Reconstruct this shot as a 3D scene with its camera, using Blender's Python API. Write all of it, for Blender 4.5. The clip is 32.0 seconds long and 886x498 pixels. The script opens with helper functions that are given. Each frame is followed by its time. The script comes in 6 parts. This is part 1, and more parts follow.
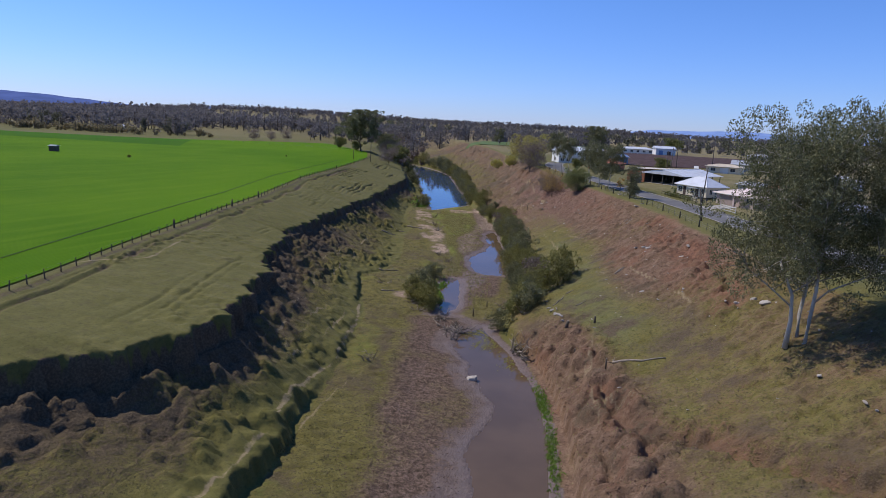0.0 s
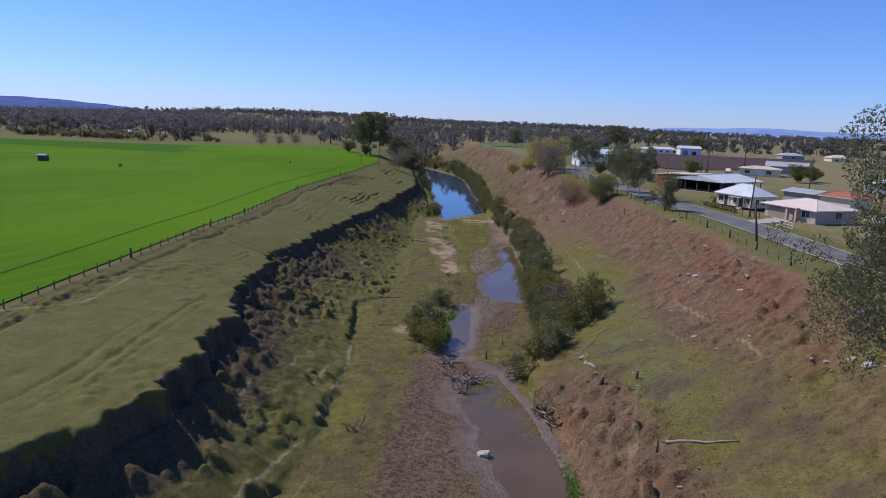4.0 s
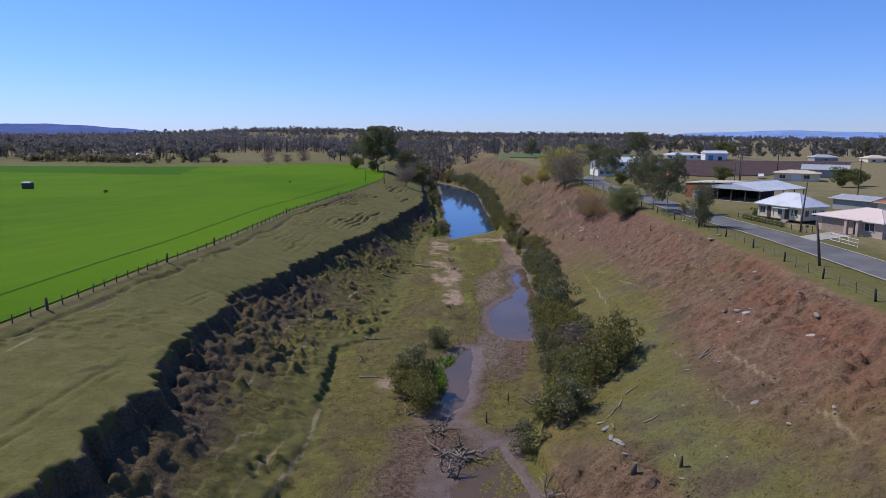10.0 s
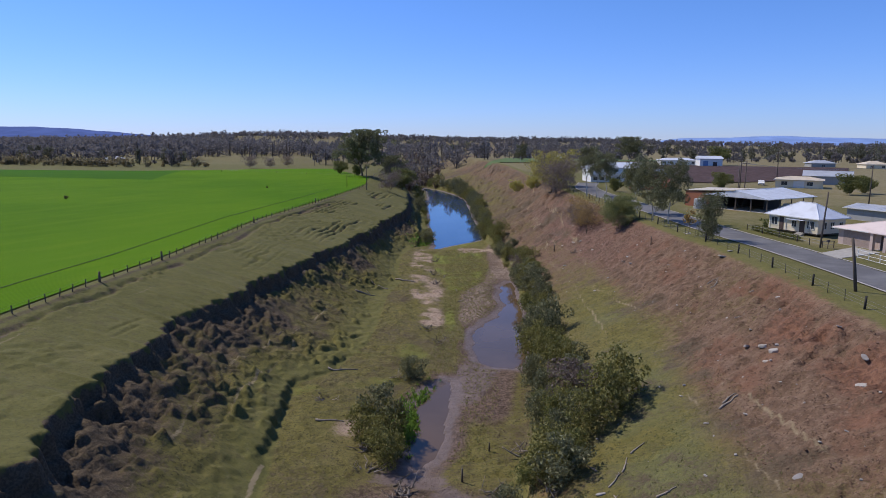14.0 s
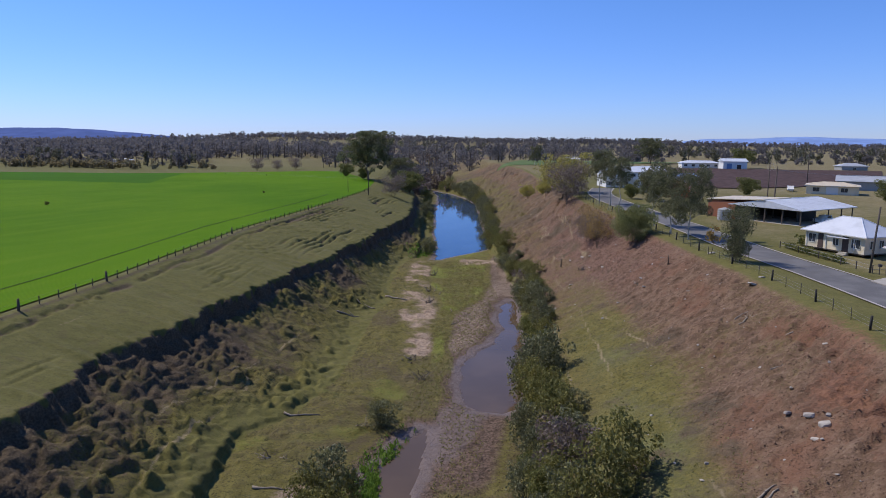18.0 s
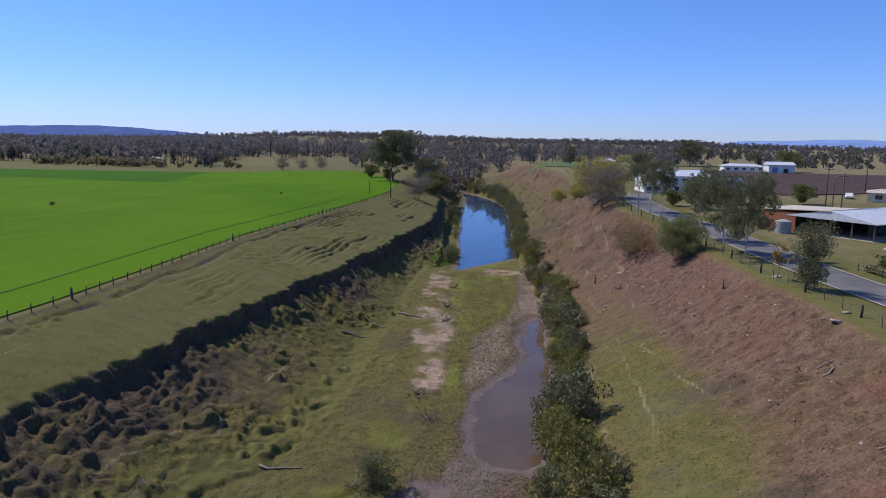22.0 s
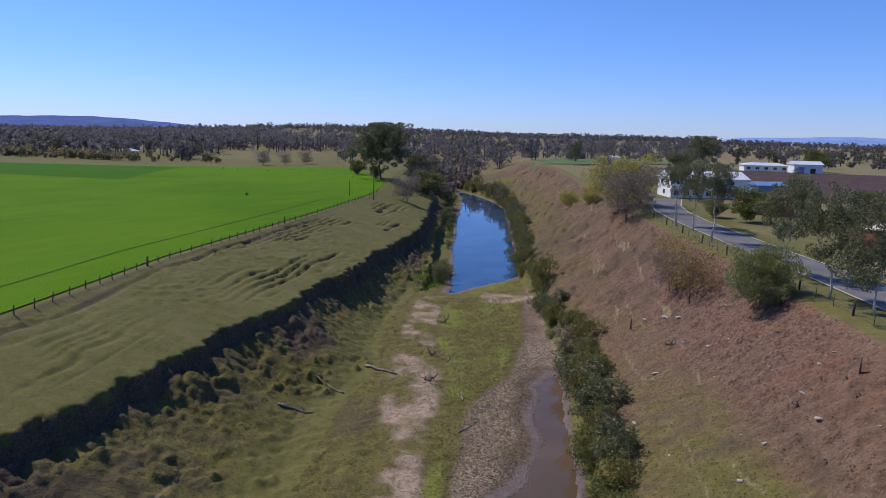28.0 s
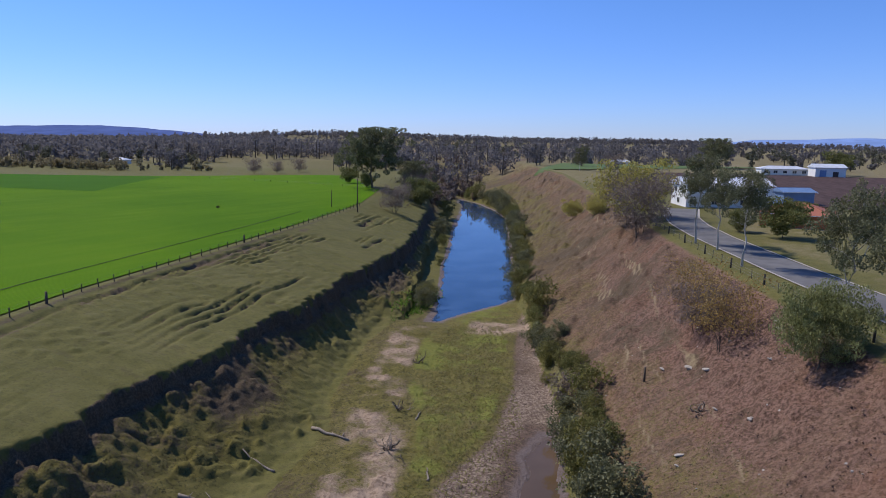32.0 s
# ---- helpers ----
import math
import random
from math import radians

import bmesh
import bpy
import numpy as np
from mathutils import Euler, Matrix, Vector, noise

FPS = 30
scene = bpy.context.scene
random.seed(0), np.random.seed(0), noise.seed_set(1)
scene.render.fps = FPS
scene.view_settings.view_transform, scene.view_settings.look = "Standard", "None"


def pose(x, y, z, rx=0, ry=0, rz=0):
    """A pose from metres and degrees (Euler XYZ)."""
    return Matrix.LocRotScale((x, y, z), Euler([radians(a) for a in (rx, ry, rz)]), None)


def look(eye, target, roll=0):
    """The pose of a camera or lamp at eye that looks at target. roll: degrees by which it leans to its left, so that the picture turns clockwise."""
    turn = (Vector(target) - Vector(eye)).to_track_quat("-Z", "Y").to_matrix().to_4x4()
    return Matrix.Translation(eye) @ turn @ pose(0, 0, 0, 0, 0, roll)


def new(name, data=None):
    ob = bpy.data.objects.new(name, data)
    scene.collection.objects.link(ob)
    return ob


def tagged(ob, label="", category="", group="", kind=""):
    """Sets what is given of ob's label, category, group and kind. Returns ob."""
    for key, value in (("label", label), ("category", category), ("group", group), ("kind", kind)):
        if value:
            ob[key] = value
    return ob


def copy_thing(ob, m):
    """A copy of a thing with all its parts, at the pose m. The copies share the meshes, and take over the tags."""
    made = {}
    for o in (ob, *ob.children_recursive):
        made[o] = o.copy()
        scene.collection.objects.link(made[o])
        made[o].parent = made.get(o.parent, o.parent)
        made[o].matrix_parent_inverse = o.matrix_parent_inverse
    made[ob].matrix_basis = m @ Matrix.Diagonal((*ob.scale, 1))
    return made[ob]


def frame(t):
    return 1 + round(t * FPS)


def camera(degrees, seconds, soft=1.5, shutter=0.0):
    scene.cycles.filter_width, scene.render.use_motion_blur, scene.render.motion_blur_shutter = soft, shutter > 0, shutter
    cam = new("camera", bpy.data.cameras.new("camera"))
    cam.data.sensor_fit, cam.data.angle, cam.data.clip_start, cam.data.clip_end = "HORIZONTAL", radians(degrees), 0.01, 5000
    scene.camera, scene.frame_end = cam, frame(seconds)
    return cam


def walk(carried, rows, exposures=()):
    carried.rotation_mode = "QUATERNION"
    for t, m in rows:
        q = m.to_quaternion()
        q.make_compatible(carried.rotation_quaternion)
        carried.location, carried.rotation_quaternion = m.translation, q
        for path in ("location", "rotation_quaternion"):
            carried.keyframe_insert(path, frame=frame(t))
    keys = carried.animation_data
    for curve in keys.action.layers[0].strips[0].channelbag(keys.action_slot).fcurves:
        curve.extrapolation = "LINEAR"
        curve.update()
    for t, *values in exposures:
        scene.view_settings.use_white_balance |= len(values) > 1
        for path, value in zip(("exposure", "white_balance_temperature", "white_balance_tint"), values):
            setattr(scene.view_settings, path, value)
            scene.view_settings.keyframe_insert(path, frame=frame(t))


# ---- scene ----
cam = camera(66, 32.0, 0.45)
PATH = [
    (0, (1.833, 1.812, 30.183), (1.554, 3.758, 29.814), 3.0),
    (0.5, (1.514, 3.909, 30.316), (1.233, 5.854, 29.941), 2.9),
    (1, (1.191, 6.149, 30.445), (0.907, 8.093, 30.067), 2.9),
    (1.5, (0.95, 8.406, 30.571), (0.66, 10.348, 30.191), 2.8),
    (2, (0.759, 10.778, 30.736), (0.46, 12.718, 30.355), 2.7),
    (2.5, (0.582, 12.904, 30.852), (0.278, 14.844, 30.472), 2.6),
    (3, (0.488, 15.114, 30.945), (0.176, 17.053, 30.567), 2.5),
    (3.5, (0.492, 17.178, 30.962), (0.173, 19.116, 30.588), 2.4),
    (5.5, (0.935, 24.05, 31.215), (0.579, 25.984, 30.856), 1.6),
    (6, (1.069, 25.579, 31.167), (0.707, 27.514, 30.813), 1.4),
    (6.5, (1.281, 27.089, 31.172), (0.909, 29.022, 30.821), 1.2),
    (7, (1.371, 28.501, 31.074), (0.993, 30.434, 30.728), 1.0),
    (7.5, (1.439, 29.791, 31.07), (1.056, 31.723, 30.723), 0.9),
    (8, (1.443, 31.162, 31.039), (1.056, 33.093, 30.694), 0.7),
    (8.5, (1.438, 32.521, 30.97), (1.051, 34.453, 30.627), 0.6),
    (9, (1.44, 33.763, 30.972), (1.051, 35.695, 30.63), 0.5),
    (9.5, (1.433, 35.3, 30.786), (1.042, 37.232, 30.446), 0.4),
    (10, (1.351, 36.761, 30.635), (0.959, 38.693, 30.3), 0.3),
    (10.5, (1.22, 38.242, 30.552), (0.83, 40.175, 30.219), 0.3),
    (11, (1.136, 39.545, 30.591), (0.748, 41.479, 30.259), 0.3),
    (11.5, (1.151, 41.058, 30.475), (0.763, 42.993, 30.146), 0.4),
    (12, (1.105, 42.511, 30.445), (0.718, 44.446, 30.116), 0.4),
    (12.5, (1.035, 44.196, 30.316), (0.651, 46.131, 29.99), 0.4),
    (13, (1.08, 45.854, 30.218), (0.696, 47.79, 29.895), 0.5),
    (13.5, (0.991, 47.572, 30.215), (0.612, 49.508, 29.892), 0.5),
    (14, (0.999, 49.194, 30.283), (0.631, 51.134, 29.961), 0.5),
    (14.5, (1.157, 51.029, 30.317), (0.798, 52.97, 29.997), 0.5),
    (16.5, (2.141, 58.098, 30.6), (1.791, 60.041, 30.279), 0.4),
    (17, (2.528, 59.805, 30.575), (2.108, 61.734, 30.256), 0.4),
    (17.5, (2.734, 61.631, 30.689), (2.312, 63.56, 30.37), 0.5),
    (18, (2.961, 63.27, 30.775), (2.538, 65.198, 30.455), 0.5),
    (18.5, (3.133, 64.939, 30.868), (2.711, 66.867, 30.549), 0.6),
    (19, (3.296, 66.497, 31.016), (2.873, 68.425, 30.696), 0.5),
    (19.5, (3.266, 68.144, 30.994), (2.795, 70.062, 30.675), 0.6),
    (20, (3.272, 69.596, 30.942), (2.782, 71.509, 30.624), 0.7),
    (20.5, (3.135, 71.319, 30.934), (2.638, 73.23, 30.614), 0.7),
    (21, (2.855, 72.885, 30.871), (2.352, 74.795, 30.551), 0.8),
    (21.5, (2.392, 74.629, 30.817), (1.887, 76.537, 30.498), 0.9),
    (22, (2.001, 76.433, 30.771), (1.489, 78.339, 30.45), 0.9),
    (22.5, (1.34, 78.42, 30.656), (0.827, 80.327, 30.335), 1.1),
    (23, (0.776, 80.403, 30.59), (0.263, 82.31, 30.268), 1.2),
    (23.5, (0.015, 82.645, 30.546), (-0.493, 84.552, 30.223), 1.3),
    (24, (-0.73, 84.923, 30.459), (-1.237, 86.831, 30.136), 1.4),
    (24.5, (-1.586, 87.218, 30.578), (-2.091, 89.126, 30.251), 1.6),
    (26.5, (-3.84, 97.673, 30.68), (-4.344, 99.579, 30.344), 1.7),
    (27, (-4.051, 100.601, 30.84), (-4.554, 102.507, 30.501), 1.5),
    (27.5, (-4.209, 103.234, 30.882), (-4.711, 105.14, 30.541), 1.4),
    (28, (-4.218, 105.98, 30.732), (-4.722, 107.886, 30.394), 1.4),
    (28.5, (-4.389, 108.372, 30.87), (-4.888, 110.279, 30.531), 1.3),
    (29, (-4.361, 111.25, 30.886), (-4.862, 113.156, 30.548), 1.1),
    (29.5, (-4.483, 113.606, 30.929), (-4.981, 115.514, 30.593), 1.0),
    (30, (-4.558, 116.19, 30.915), (-5.057, 118.098, 30.58), 1.0),
    (30.5, (-4.521, 118.302, 30.942), (-5.021, 120.21, 30.608), 0.9),
    (31, (-4.43, 120.506, 30.782), (-4.932, 122.414, 30.452), 0.8),
    (31.5, (-4.458, 122.29, 30.737), (-4.956, 124.199, 30.41), 0.8),
    (32, (-4.398, 124.195, 30.553), (-4.929, 126.097, 30.23), 0.8),
]
walk(cam, [(t, look(eye, target, roll)) for t, eye, target, roll in PATH], [(0, 0.02, 6400, 13.0), (32, 0.02, 6400, 13.0)])

# ---- light ----
world = bpy.data.worlds.new("sky")
scene.world = world
world.use_nodes = True
SUN_DIR = Vector((-0.95, 0.31, 1.20)).normalized()
wn = world.node_tree.nodes
sky = wn.new("ShaderNodeTexSky")
sky.sky_type = "NISHITA"
sky.sun_disc = False
sky.sun_elevation = math.asin(SUN_DIR.z)
sky.sun_rotation = math.atan2(SUN_DIR.x, SUN_DIR.y)
sky.altitude = 100
sky.air_density = 1.0
sky.dust_density = 0.0
sky.ozone_density = 5.0
wn["Background"].inputs["Strength"].default_value = 0.10
deep = wn.new("ShaderNodeHueSaturation")
deep.inputs["Saturation"].default_value = 1.08
world.node_tree.links.new(sky.outputs[0], deep.inputs["Color"])
upward = wn.new("ShaderNodeSeparateXYZ")
world.node_tree.links.new(wn.new("ShaderNodeTexCoord").outputs["Generated"], upward.inputs[0])
rise_of = wn.new("ShaderNodeMapRange")
rise_of.inputs[1].default_value, rise_of.inputs[2].default_value = 0.0, 0.30
world.node_tree.links.new(upward.outputs["Z"], rise_of.inputs[0])
tint = wn.new("ShaderNodeMix")
tint.data_type = "RGBA"
tint.inputs[6].default_value, tint.inputs[7].default_value = (0.62, 0.80, 1.48, 1), (0.80, 1.0, 1.34, 1)
world.node_tree.links.new(rise_of.outputs[0], tint.inputs[0])
cool = wn.new("ShaderNodeMix")
cool.data_type, cool.blend_type = "RGBA", "MULTIPLY"
cool.inputs[0].default_value = 1.0
world.node_tree.links.new(deep.outputs[0], cool.inputs[6])
world.node_tree.links.new(tint.outputs[2], cool.inputs[7])
world.node_tree.links.new(cool.outputs[2], wn["Background"].inputs["Color"])

sun = new("sun", bpy.data.lights.new("sun", "SUN"))
sun.data.energy = 3.9
sun.data.angle = radians(0.53)
sun.data.color = (1.0, 0.93, 0.82)
sun.matrix_world = look(SUN_DIR * 300, (0, 0, 0))


# ---- materials ----
class Nodes:
    """A small builder of node materials."""

    def __init__(self, name):
        self.mat = bpy.data.materials.new(name)
        self.mat.use_nodes = True
        self.tree = self.mat.node_tree
        self.bsdf = self.tree.nodes["Principled BSDF"]
        self.coord = None

    def put(self, socket, value):
        if isinstance(value, bpy.types.NodeSocket):
            self.tree.links.new(value, socket)
        elif isinstance(value, tuple) and len(value) == 3 and socket.type == "RGBA":
            socket.default_value = (*value, 1)
        else:
            socket.default_value = value

    def pos(self):
        if self.coord is None:
            self.coord = self.tree.nodes.new("ShaderNodeNewGeometry").outputs["Position"]
        return self.coord

    def noise(self, scale, detail=4, rough=0.55, vector=None, stretch=None):
        n = self.tree.nodes.new("ShaderNodeTexNoise")
        v = vector or self.pos()
        if stretch:
            m = self.tree.nodes.new("ShaderNodeMapping")
            m.inputs["Scale"].default_value = stretch
            self.put(m.inputs["Vector"], v)
            v = m.outputs[0]
        self.put(n.inputs["Vector"], v)
        n.inputs["Scale"].default_value = scale
        n.inputs["Detail"].default_value = detail
        n.inputs["Roughness"].default_value = rough
        return n.outputs["Fac"]

    def ramp(self, fac, a, b, lo=0.0, hi=1.0):
        m = self.tree.nodes.new("ShaderNodeMapRange")
        m.interpolation_type = "SMOOTHSTEP"
        self.put(m.inputs[0], fac)
        for i, v in enumerate((a, b, lo, hi)):
            self.put(m.inputs[i + 1], v)
        return m.outputs[0]

    def math(self, op, a, b=0.0):
        m = self.tree.nodes.new("ShaderNodeMath")
        m.operation = op
        self.put(m.inputs[0], a)
        self.put(m.inputs[1], b)
        return m.outputs[0]

    def mix(self, fac, a, b):
        m = self.tree.nodes.new("ShaderNodeMix")
        m.data_type = "RGBA"
        self.put(m.inputs[0], fac)
        self.put(m.inputs[6], a)
        self.put(m.inputs[7], b)
        return m.outputs[2]

    def attr(self, name):
        n = self.tree.nodes.new("ShaderNodeAttribute")
        n.attribute_name = name
        return n.outputs["Fac"]

    def random(self):
        return self.tree.nodes.new("ShaderNodeObjectInfo").outputs["Random"]

    def island(self):
        return self.tree.nodes.new("ShaderNodeNewGeometry").outputs["Random Per Island"]

    def bump(self, height, strength=0.5, distance=0.1):
        b = self.tree.nodes.new("ShaderNodeBump")
        self.put(b.inputs["Strength"], strength)
        b.inputs["Distance"].default_value = distance
        self.put(b.inputs["Height"], height)
        self.tree.links.new(b.outputs[0], self.bsdf.inputs["Normal"])

    def done(self, colour=None, rough=0.9, metal=0.0, spec=0.25):
        if colour is not None:
            self.put(self.bsdf.inputs["Base Color"], colour)
        self.put(self.bsdf.inputs["Roughness"], rough)
        self.bsdf.inputs["Metallic"].default_value = metal
        self.bsdf.inputs["Specular IOR Level"].default_value = spec
        return self.mat


def plain(name, colour, dark=0.75, scale=3.0, rough=0.8, metal=0.0, bump=0.0, spec=0.3, stretch=None):
    """A paint, wood or metal: its colour with grain at two scales."""
    n = Nodes(name)
    f = n.math("MULTIPLY", n.ramp(n.noise(scale, stretch=stretch), 0.3, 0.7), 0.6)
    f = n.math("ADD", f, n.math("MULTIPLY", n.noise(scale * 9, stretch=stretch), 0.4))
    if bump:
        n.bump(f, bump, 0.02)
    return n.done(n.mix(f, tuple(c * dark for c in colour), colour), rough, metal, spec)


def leaf_material(name, dark, light, dry=None, glow=0.4):
    n = Nodes(name)
    f = n.math("ADD", n.math("MULTIPLY", n.noise(0.9, 2), 0.6), n.math("MULTIPLY", n.island(), 0.5))
    c = n.mix(n.ramp(f, 0.25, 0.85), dark, light)
    if dry:
        c = n.mix(n.ramp(n.noise(0.5, 2), 0.5, 0.75), c, dry)
    c = n.mix(n.math("MULTIPLY", n.random(), 0.18), c, tuple(0.6 * v for v in dark))
    n.bsdf.inputs["Transmission Weight"].default_value = 0.0
    m = n.done(c, 0.55, 0, 0.25)
    # leaves let some light through
    tl = n.tree.nodes.new("ShaderNodeBsdfTranslucent")
    n.tree.links.new(c, tl.inputs["Color"])
    add = n.tree.nodes.new("ShaderNodeMixShader")
    add.inputs[0].default_value = glow
    n.tree.links.new(n.bsdf.outputs[0], add.inputs[1])
    n.tree.links.new(tl.outputs[0], add.inputs[2])
    n.tree.links.new(add.outputs[0], n.tree.nodes["Material Output"].inputs["Surface"])
    return m


def ground_material():
    n = Nodes("creek_ground")
    fine, mid, wide = n.noise(5.0, 5, 0.65), n.noise(0.7, 4, 0.6), n.noise(0.09, 3)
    tuft = n.noise(1.9, 5, 0.7)
    rugged = n.attr("rugged")
    speck = n.ramp(rugged, 0.0, 1.0, 0.6, 1.0)
    grass = n.mix(n.ramp(mid, 0.3, 0.7), (0.126, 0.108, 0.027), (0.178, 0.152, 0.045))
    grass = n.mix(n.ramp(wide, 0.45, 0.72, 0, 0.8), grass, (0.170, 0.142, 0.050))
    grass = n.mix(n.math("MULTIPLY", n.ramp(n.noise(1.1, 5, 0.75), 0.52, 0.66, 0, 0.6), speck), grass, (0.085, 0.082, 0.028))
    grass = n.mix(n.math("MULTIPLY", n.ramp(n.noise(3.2, 4, 0.7), 0.52, 0.64, 0, 0.85), speck), grass, (0.055, 0.050, 0.020))
    grass = n.mix(n.ramp(n.noise(2.3, 3, 0.7), 0.58, 0.72, 0, 0.42), grass, (0.25, 0.215, 0.10))
    grazed = n.mix(n.ramp(n.noise(0.25, 4, 0.6), 0.35, 0.7), (0.084, 0.090, 0.025), (0.131, 0.128, 0.041))
    grazed = n.mix(n.ramp(n.noise(1.3, 5, 0.72), 0.48, 0.66, 0, 0.6), grazed, (0.066, 0.072, 0.022))
    grass = n.mix(n.ramp(rugged, 0.0, 1.0, 0.5, 0.0), grass, grazed)
    grass = n.mix(n.ramp(n.noise(2.6, 5, 0.75), 0.54, 0.68, 0, 0.42), grass, (0.066, 0.066, 0.024))
    grass = n.mix(n.ramp(n.noise(0.5, 4, 0.7), 0.52, 0.70, 0, 0.45), grass, (0.090, 0.075, 0.034))
    earth = n.mix(n.ramp(mid, 0.3, 0.72), (0.128, 0.078, 0.049), (0.215, 0.138, 0.090))
    earth = n.mix(n.ramp(n.noise(2.8, 4, 0.7), 0.54, 0.7, 0, 0.8), earth, (0.260, 0.175, 0.120))
    earth = n.mix(n.ramp(n.noise(0.16, 3), 0.52, 0.7, 0, 0.75), earth, (0.20, 0.10, 0.06))
    earth = n.mix(n.ramp(n.noise(3.6, 4, 0.7), 0.53, 0.66, 0, 0.85), earth, (0.068, 0.038, 0.026))
    earth = n.mix(n.math("MULTIPLY", n.attr("mauve"), 0.75), earth, n.mix(n.ramp(n.noise(3.1, 4, 0.7), 0.42, 0.60), (0.235, 0.138, 0.104), (0.080, 0.043, 0.031)))
    mud = n.mix(n.ramp(tuft, 0.4, 0.62), (0.190, 0.128, 0.096), (0.085, 0.056, 0.038))
    mud = n.mix(n.ramp(n.noise(4.2, 3, 0.6), 0.52, 0.62, 0, 0.75), mud, (0.06, 0.045, 0.028))
    silt = n.mix(n.ramp(mid, 0.3, 0.7), (0.150, 0.112, 0.098), (0.195, 0.148, 0.130))
    sand = n.mix(n.ramp(tuft, 0.42, 0.66), (0.41, 0.305, 0.220), (0.23, 0.160, 0.108))
    lush = n.mix(n.ramp(tuft, 0.35, 0.7), (0.205, 0.205, 0.045), (0.125, 0.142, 0.028))
    # Bare soil; this dark brown also stands in for shade down in the ruts.
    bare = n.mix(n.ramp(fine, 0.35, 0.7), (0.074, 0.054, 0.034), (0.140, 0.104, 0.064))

    def mask(name, soft=0.22):
        edge = n.math("ADD", n.attr(name), n.math("MULTIPLY", n.math("SUBTRACT", n.math("ADD", n.math("MULTIPLY", tuft, 0.55), n.math("MULTIPLY", fine, 0.45)), 0.5), 1.3))
        return n.ramp(edge, 0.5 - soft, 0.5 + soft)

    c = n.mix(mask("earth", 0.3), grass, earth)
    c = n.mix(mask("sward", 0.28), c, n.mix(n.ramp(tuft, 0.35, 0.7), (0.168, 0.168, 0.064), (0.112, 0.116, 0.040)))
    c = n.mix(mask("red", 0.3), c, n.mix(n.ramp(tuft, 0.35, 0.65), (0.125, 0.062, 0.040), (0.235, 0.120, 0.072)))
    c = n.mix(mask("dry", 0.3), c, n.mix(n.ramp(mid, 0.3, 0.7), (0.165, 0.138, 0.062), (0.230, 0.190, 0.102)))
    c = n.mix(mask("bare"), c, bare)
    c = n.mix(mask("lush"), c, lush)
    c = n.mix(mask("mud"), c, mud)
    c = n.mix(mask("shingle"), c, n.mix(n.ramp(n.noise(3.4, 4, 0.7), 0.42, 0.60), (0.150, 0.104, 0.078), (0.335, 0.258, 0.190)))
    c = n.mix(mask("silt"), c, silt)
    c = n.mix(mask("sand"), c, sand)
    c = n.mix(n.math("MULTIPLY", mask("track"), 0.8), c, (0.30, 0.235, 0.14))
    h = n.math("ADD", n.math("MULTIPLY", fine, 0.35), n.math("MULTIPLY", tuft, 0.65))
    n.bump(h, n.ramp(rugged, 0.0, 1.0, 0.35, 1.0), 0.42)
    rough = n.ramp(n.attr("wet"), 0.0, 1.0, 0.95, 0.45)
    return n.done(c, rough, 0, 0.2)


def crop_material():
    n = Nodes("young_crop")
    rows = n.tree.nodes.new("ShaderNodeTexWave")
    m = n.tree.nodes.new("ShaderNodeMapping")
    m.inputs["Rotation"].default_value = (0, 0, radians(12))
    n.put(m.inputs["Vector"], n.pos())
    n.put(rows.inputs["Vector"], m.outputs[0])
    rows.inputs["Scale"].default_value = 0.55
    rows.inputs["Distortion"].default_value = 1.2
    rows.inputs["Detail"].default_value = 3
    wide = n.noise(0.018, 3)
    streak = n.noise(0.35, 5, 0.65, m.outputs[0], (1.0, 0.12, 1.0))
    c = n.mix(n.ramp(wide, 0.35, 0.65), (0.068, 0.155, 0.004), (0.100, 0.200, 0.006))
    c = n.mix(n.ramp(streak, 0.42, 0.72, 0, 0.5), c, (0.135, 0.225, 0.012))
    c = n.mix(n.math("MULTIPLY", rows.outputs["Fac"], 0.40), c, (0.04, 0.11, 0.004))
    c = n.mix(n.ramp(n.noise(3.5, 4, 0.7), 0.62, 0.8, 0, 0.5), c, (0.065, 0.085, 0.012))
    n.bump(n.noise(4.0, 4, 0.7), 0.7, 0.15)
    return n.done(c, 0.9, 0, 0.03)


def ploughed_material():
    n = Nodes("ploughed_soil")
    m = n.noise(0.6, 4, 0.6, None, (1.0, 0.15, 1.0))
    c = n.mix(n.ramp(m, 0.3, 0.7), (0.060, 0.038, 0.034), (0.095, 0.062, 0.055))
    n.bump(m, 0.8, 0.2)
    return n.done(c, 0.95, 0, 0.1)


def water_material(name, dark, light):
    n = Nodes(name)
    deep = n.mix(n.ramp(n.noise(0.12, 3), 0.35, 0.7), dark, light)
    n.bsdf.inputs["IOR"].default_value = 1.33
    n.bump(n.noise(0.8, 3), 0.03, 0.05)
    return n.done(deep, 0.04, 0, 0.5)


def asphalt_material():
    n = Nodes("worn_asphalt")
    f = n.noise(14, 4, 0.7)
    c = n.mix(n.ramp(n.noise(0.35, 4), 0.35, 0.7), (0.115, 0.11, 0.11), (0.165, 0.16, 0.158))
    c = n.mix(n.ramp(f, 0.5, 0.8, 0, 0.5), c, (0.21, 0.205, 0.20))
    n.bump(f, 0.3, 0.01)
    return n.done(c, 0.88, 0, 0.3)


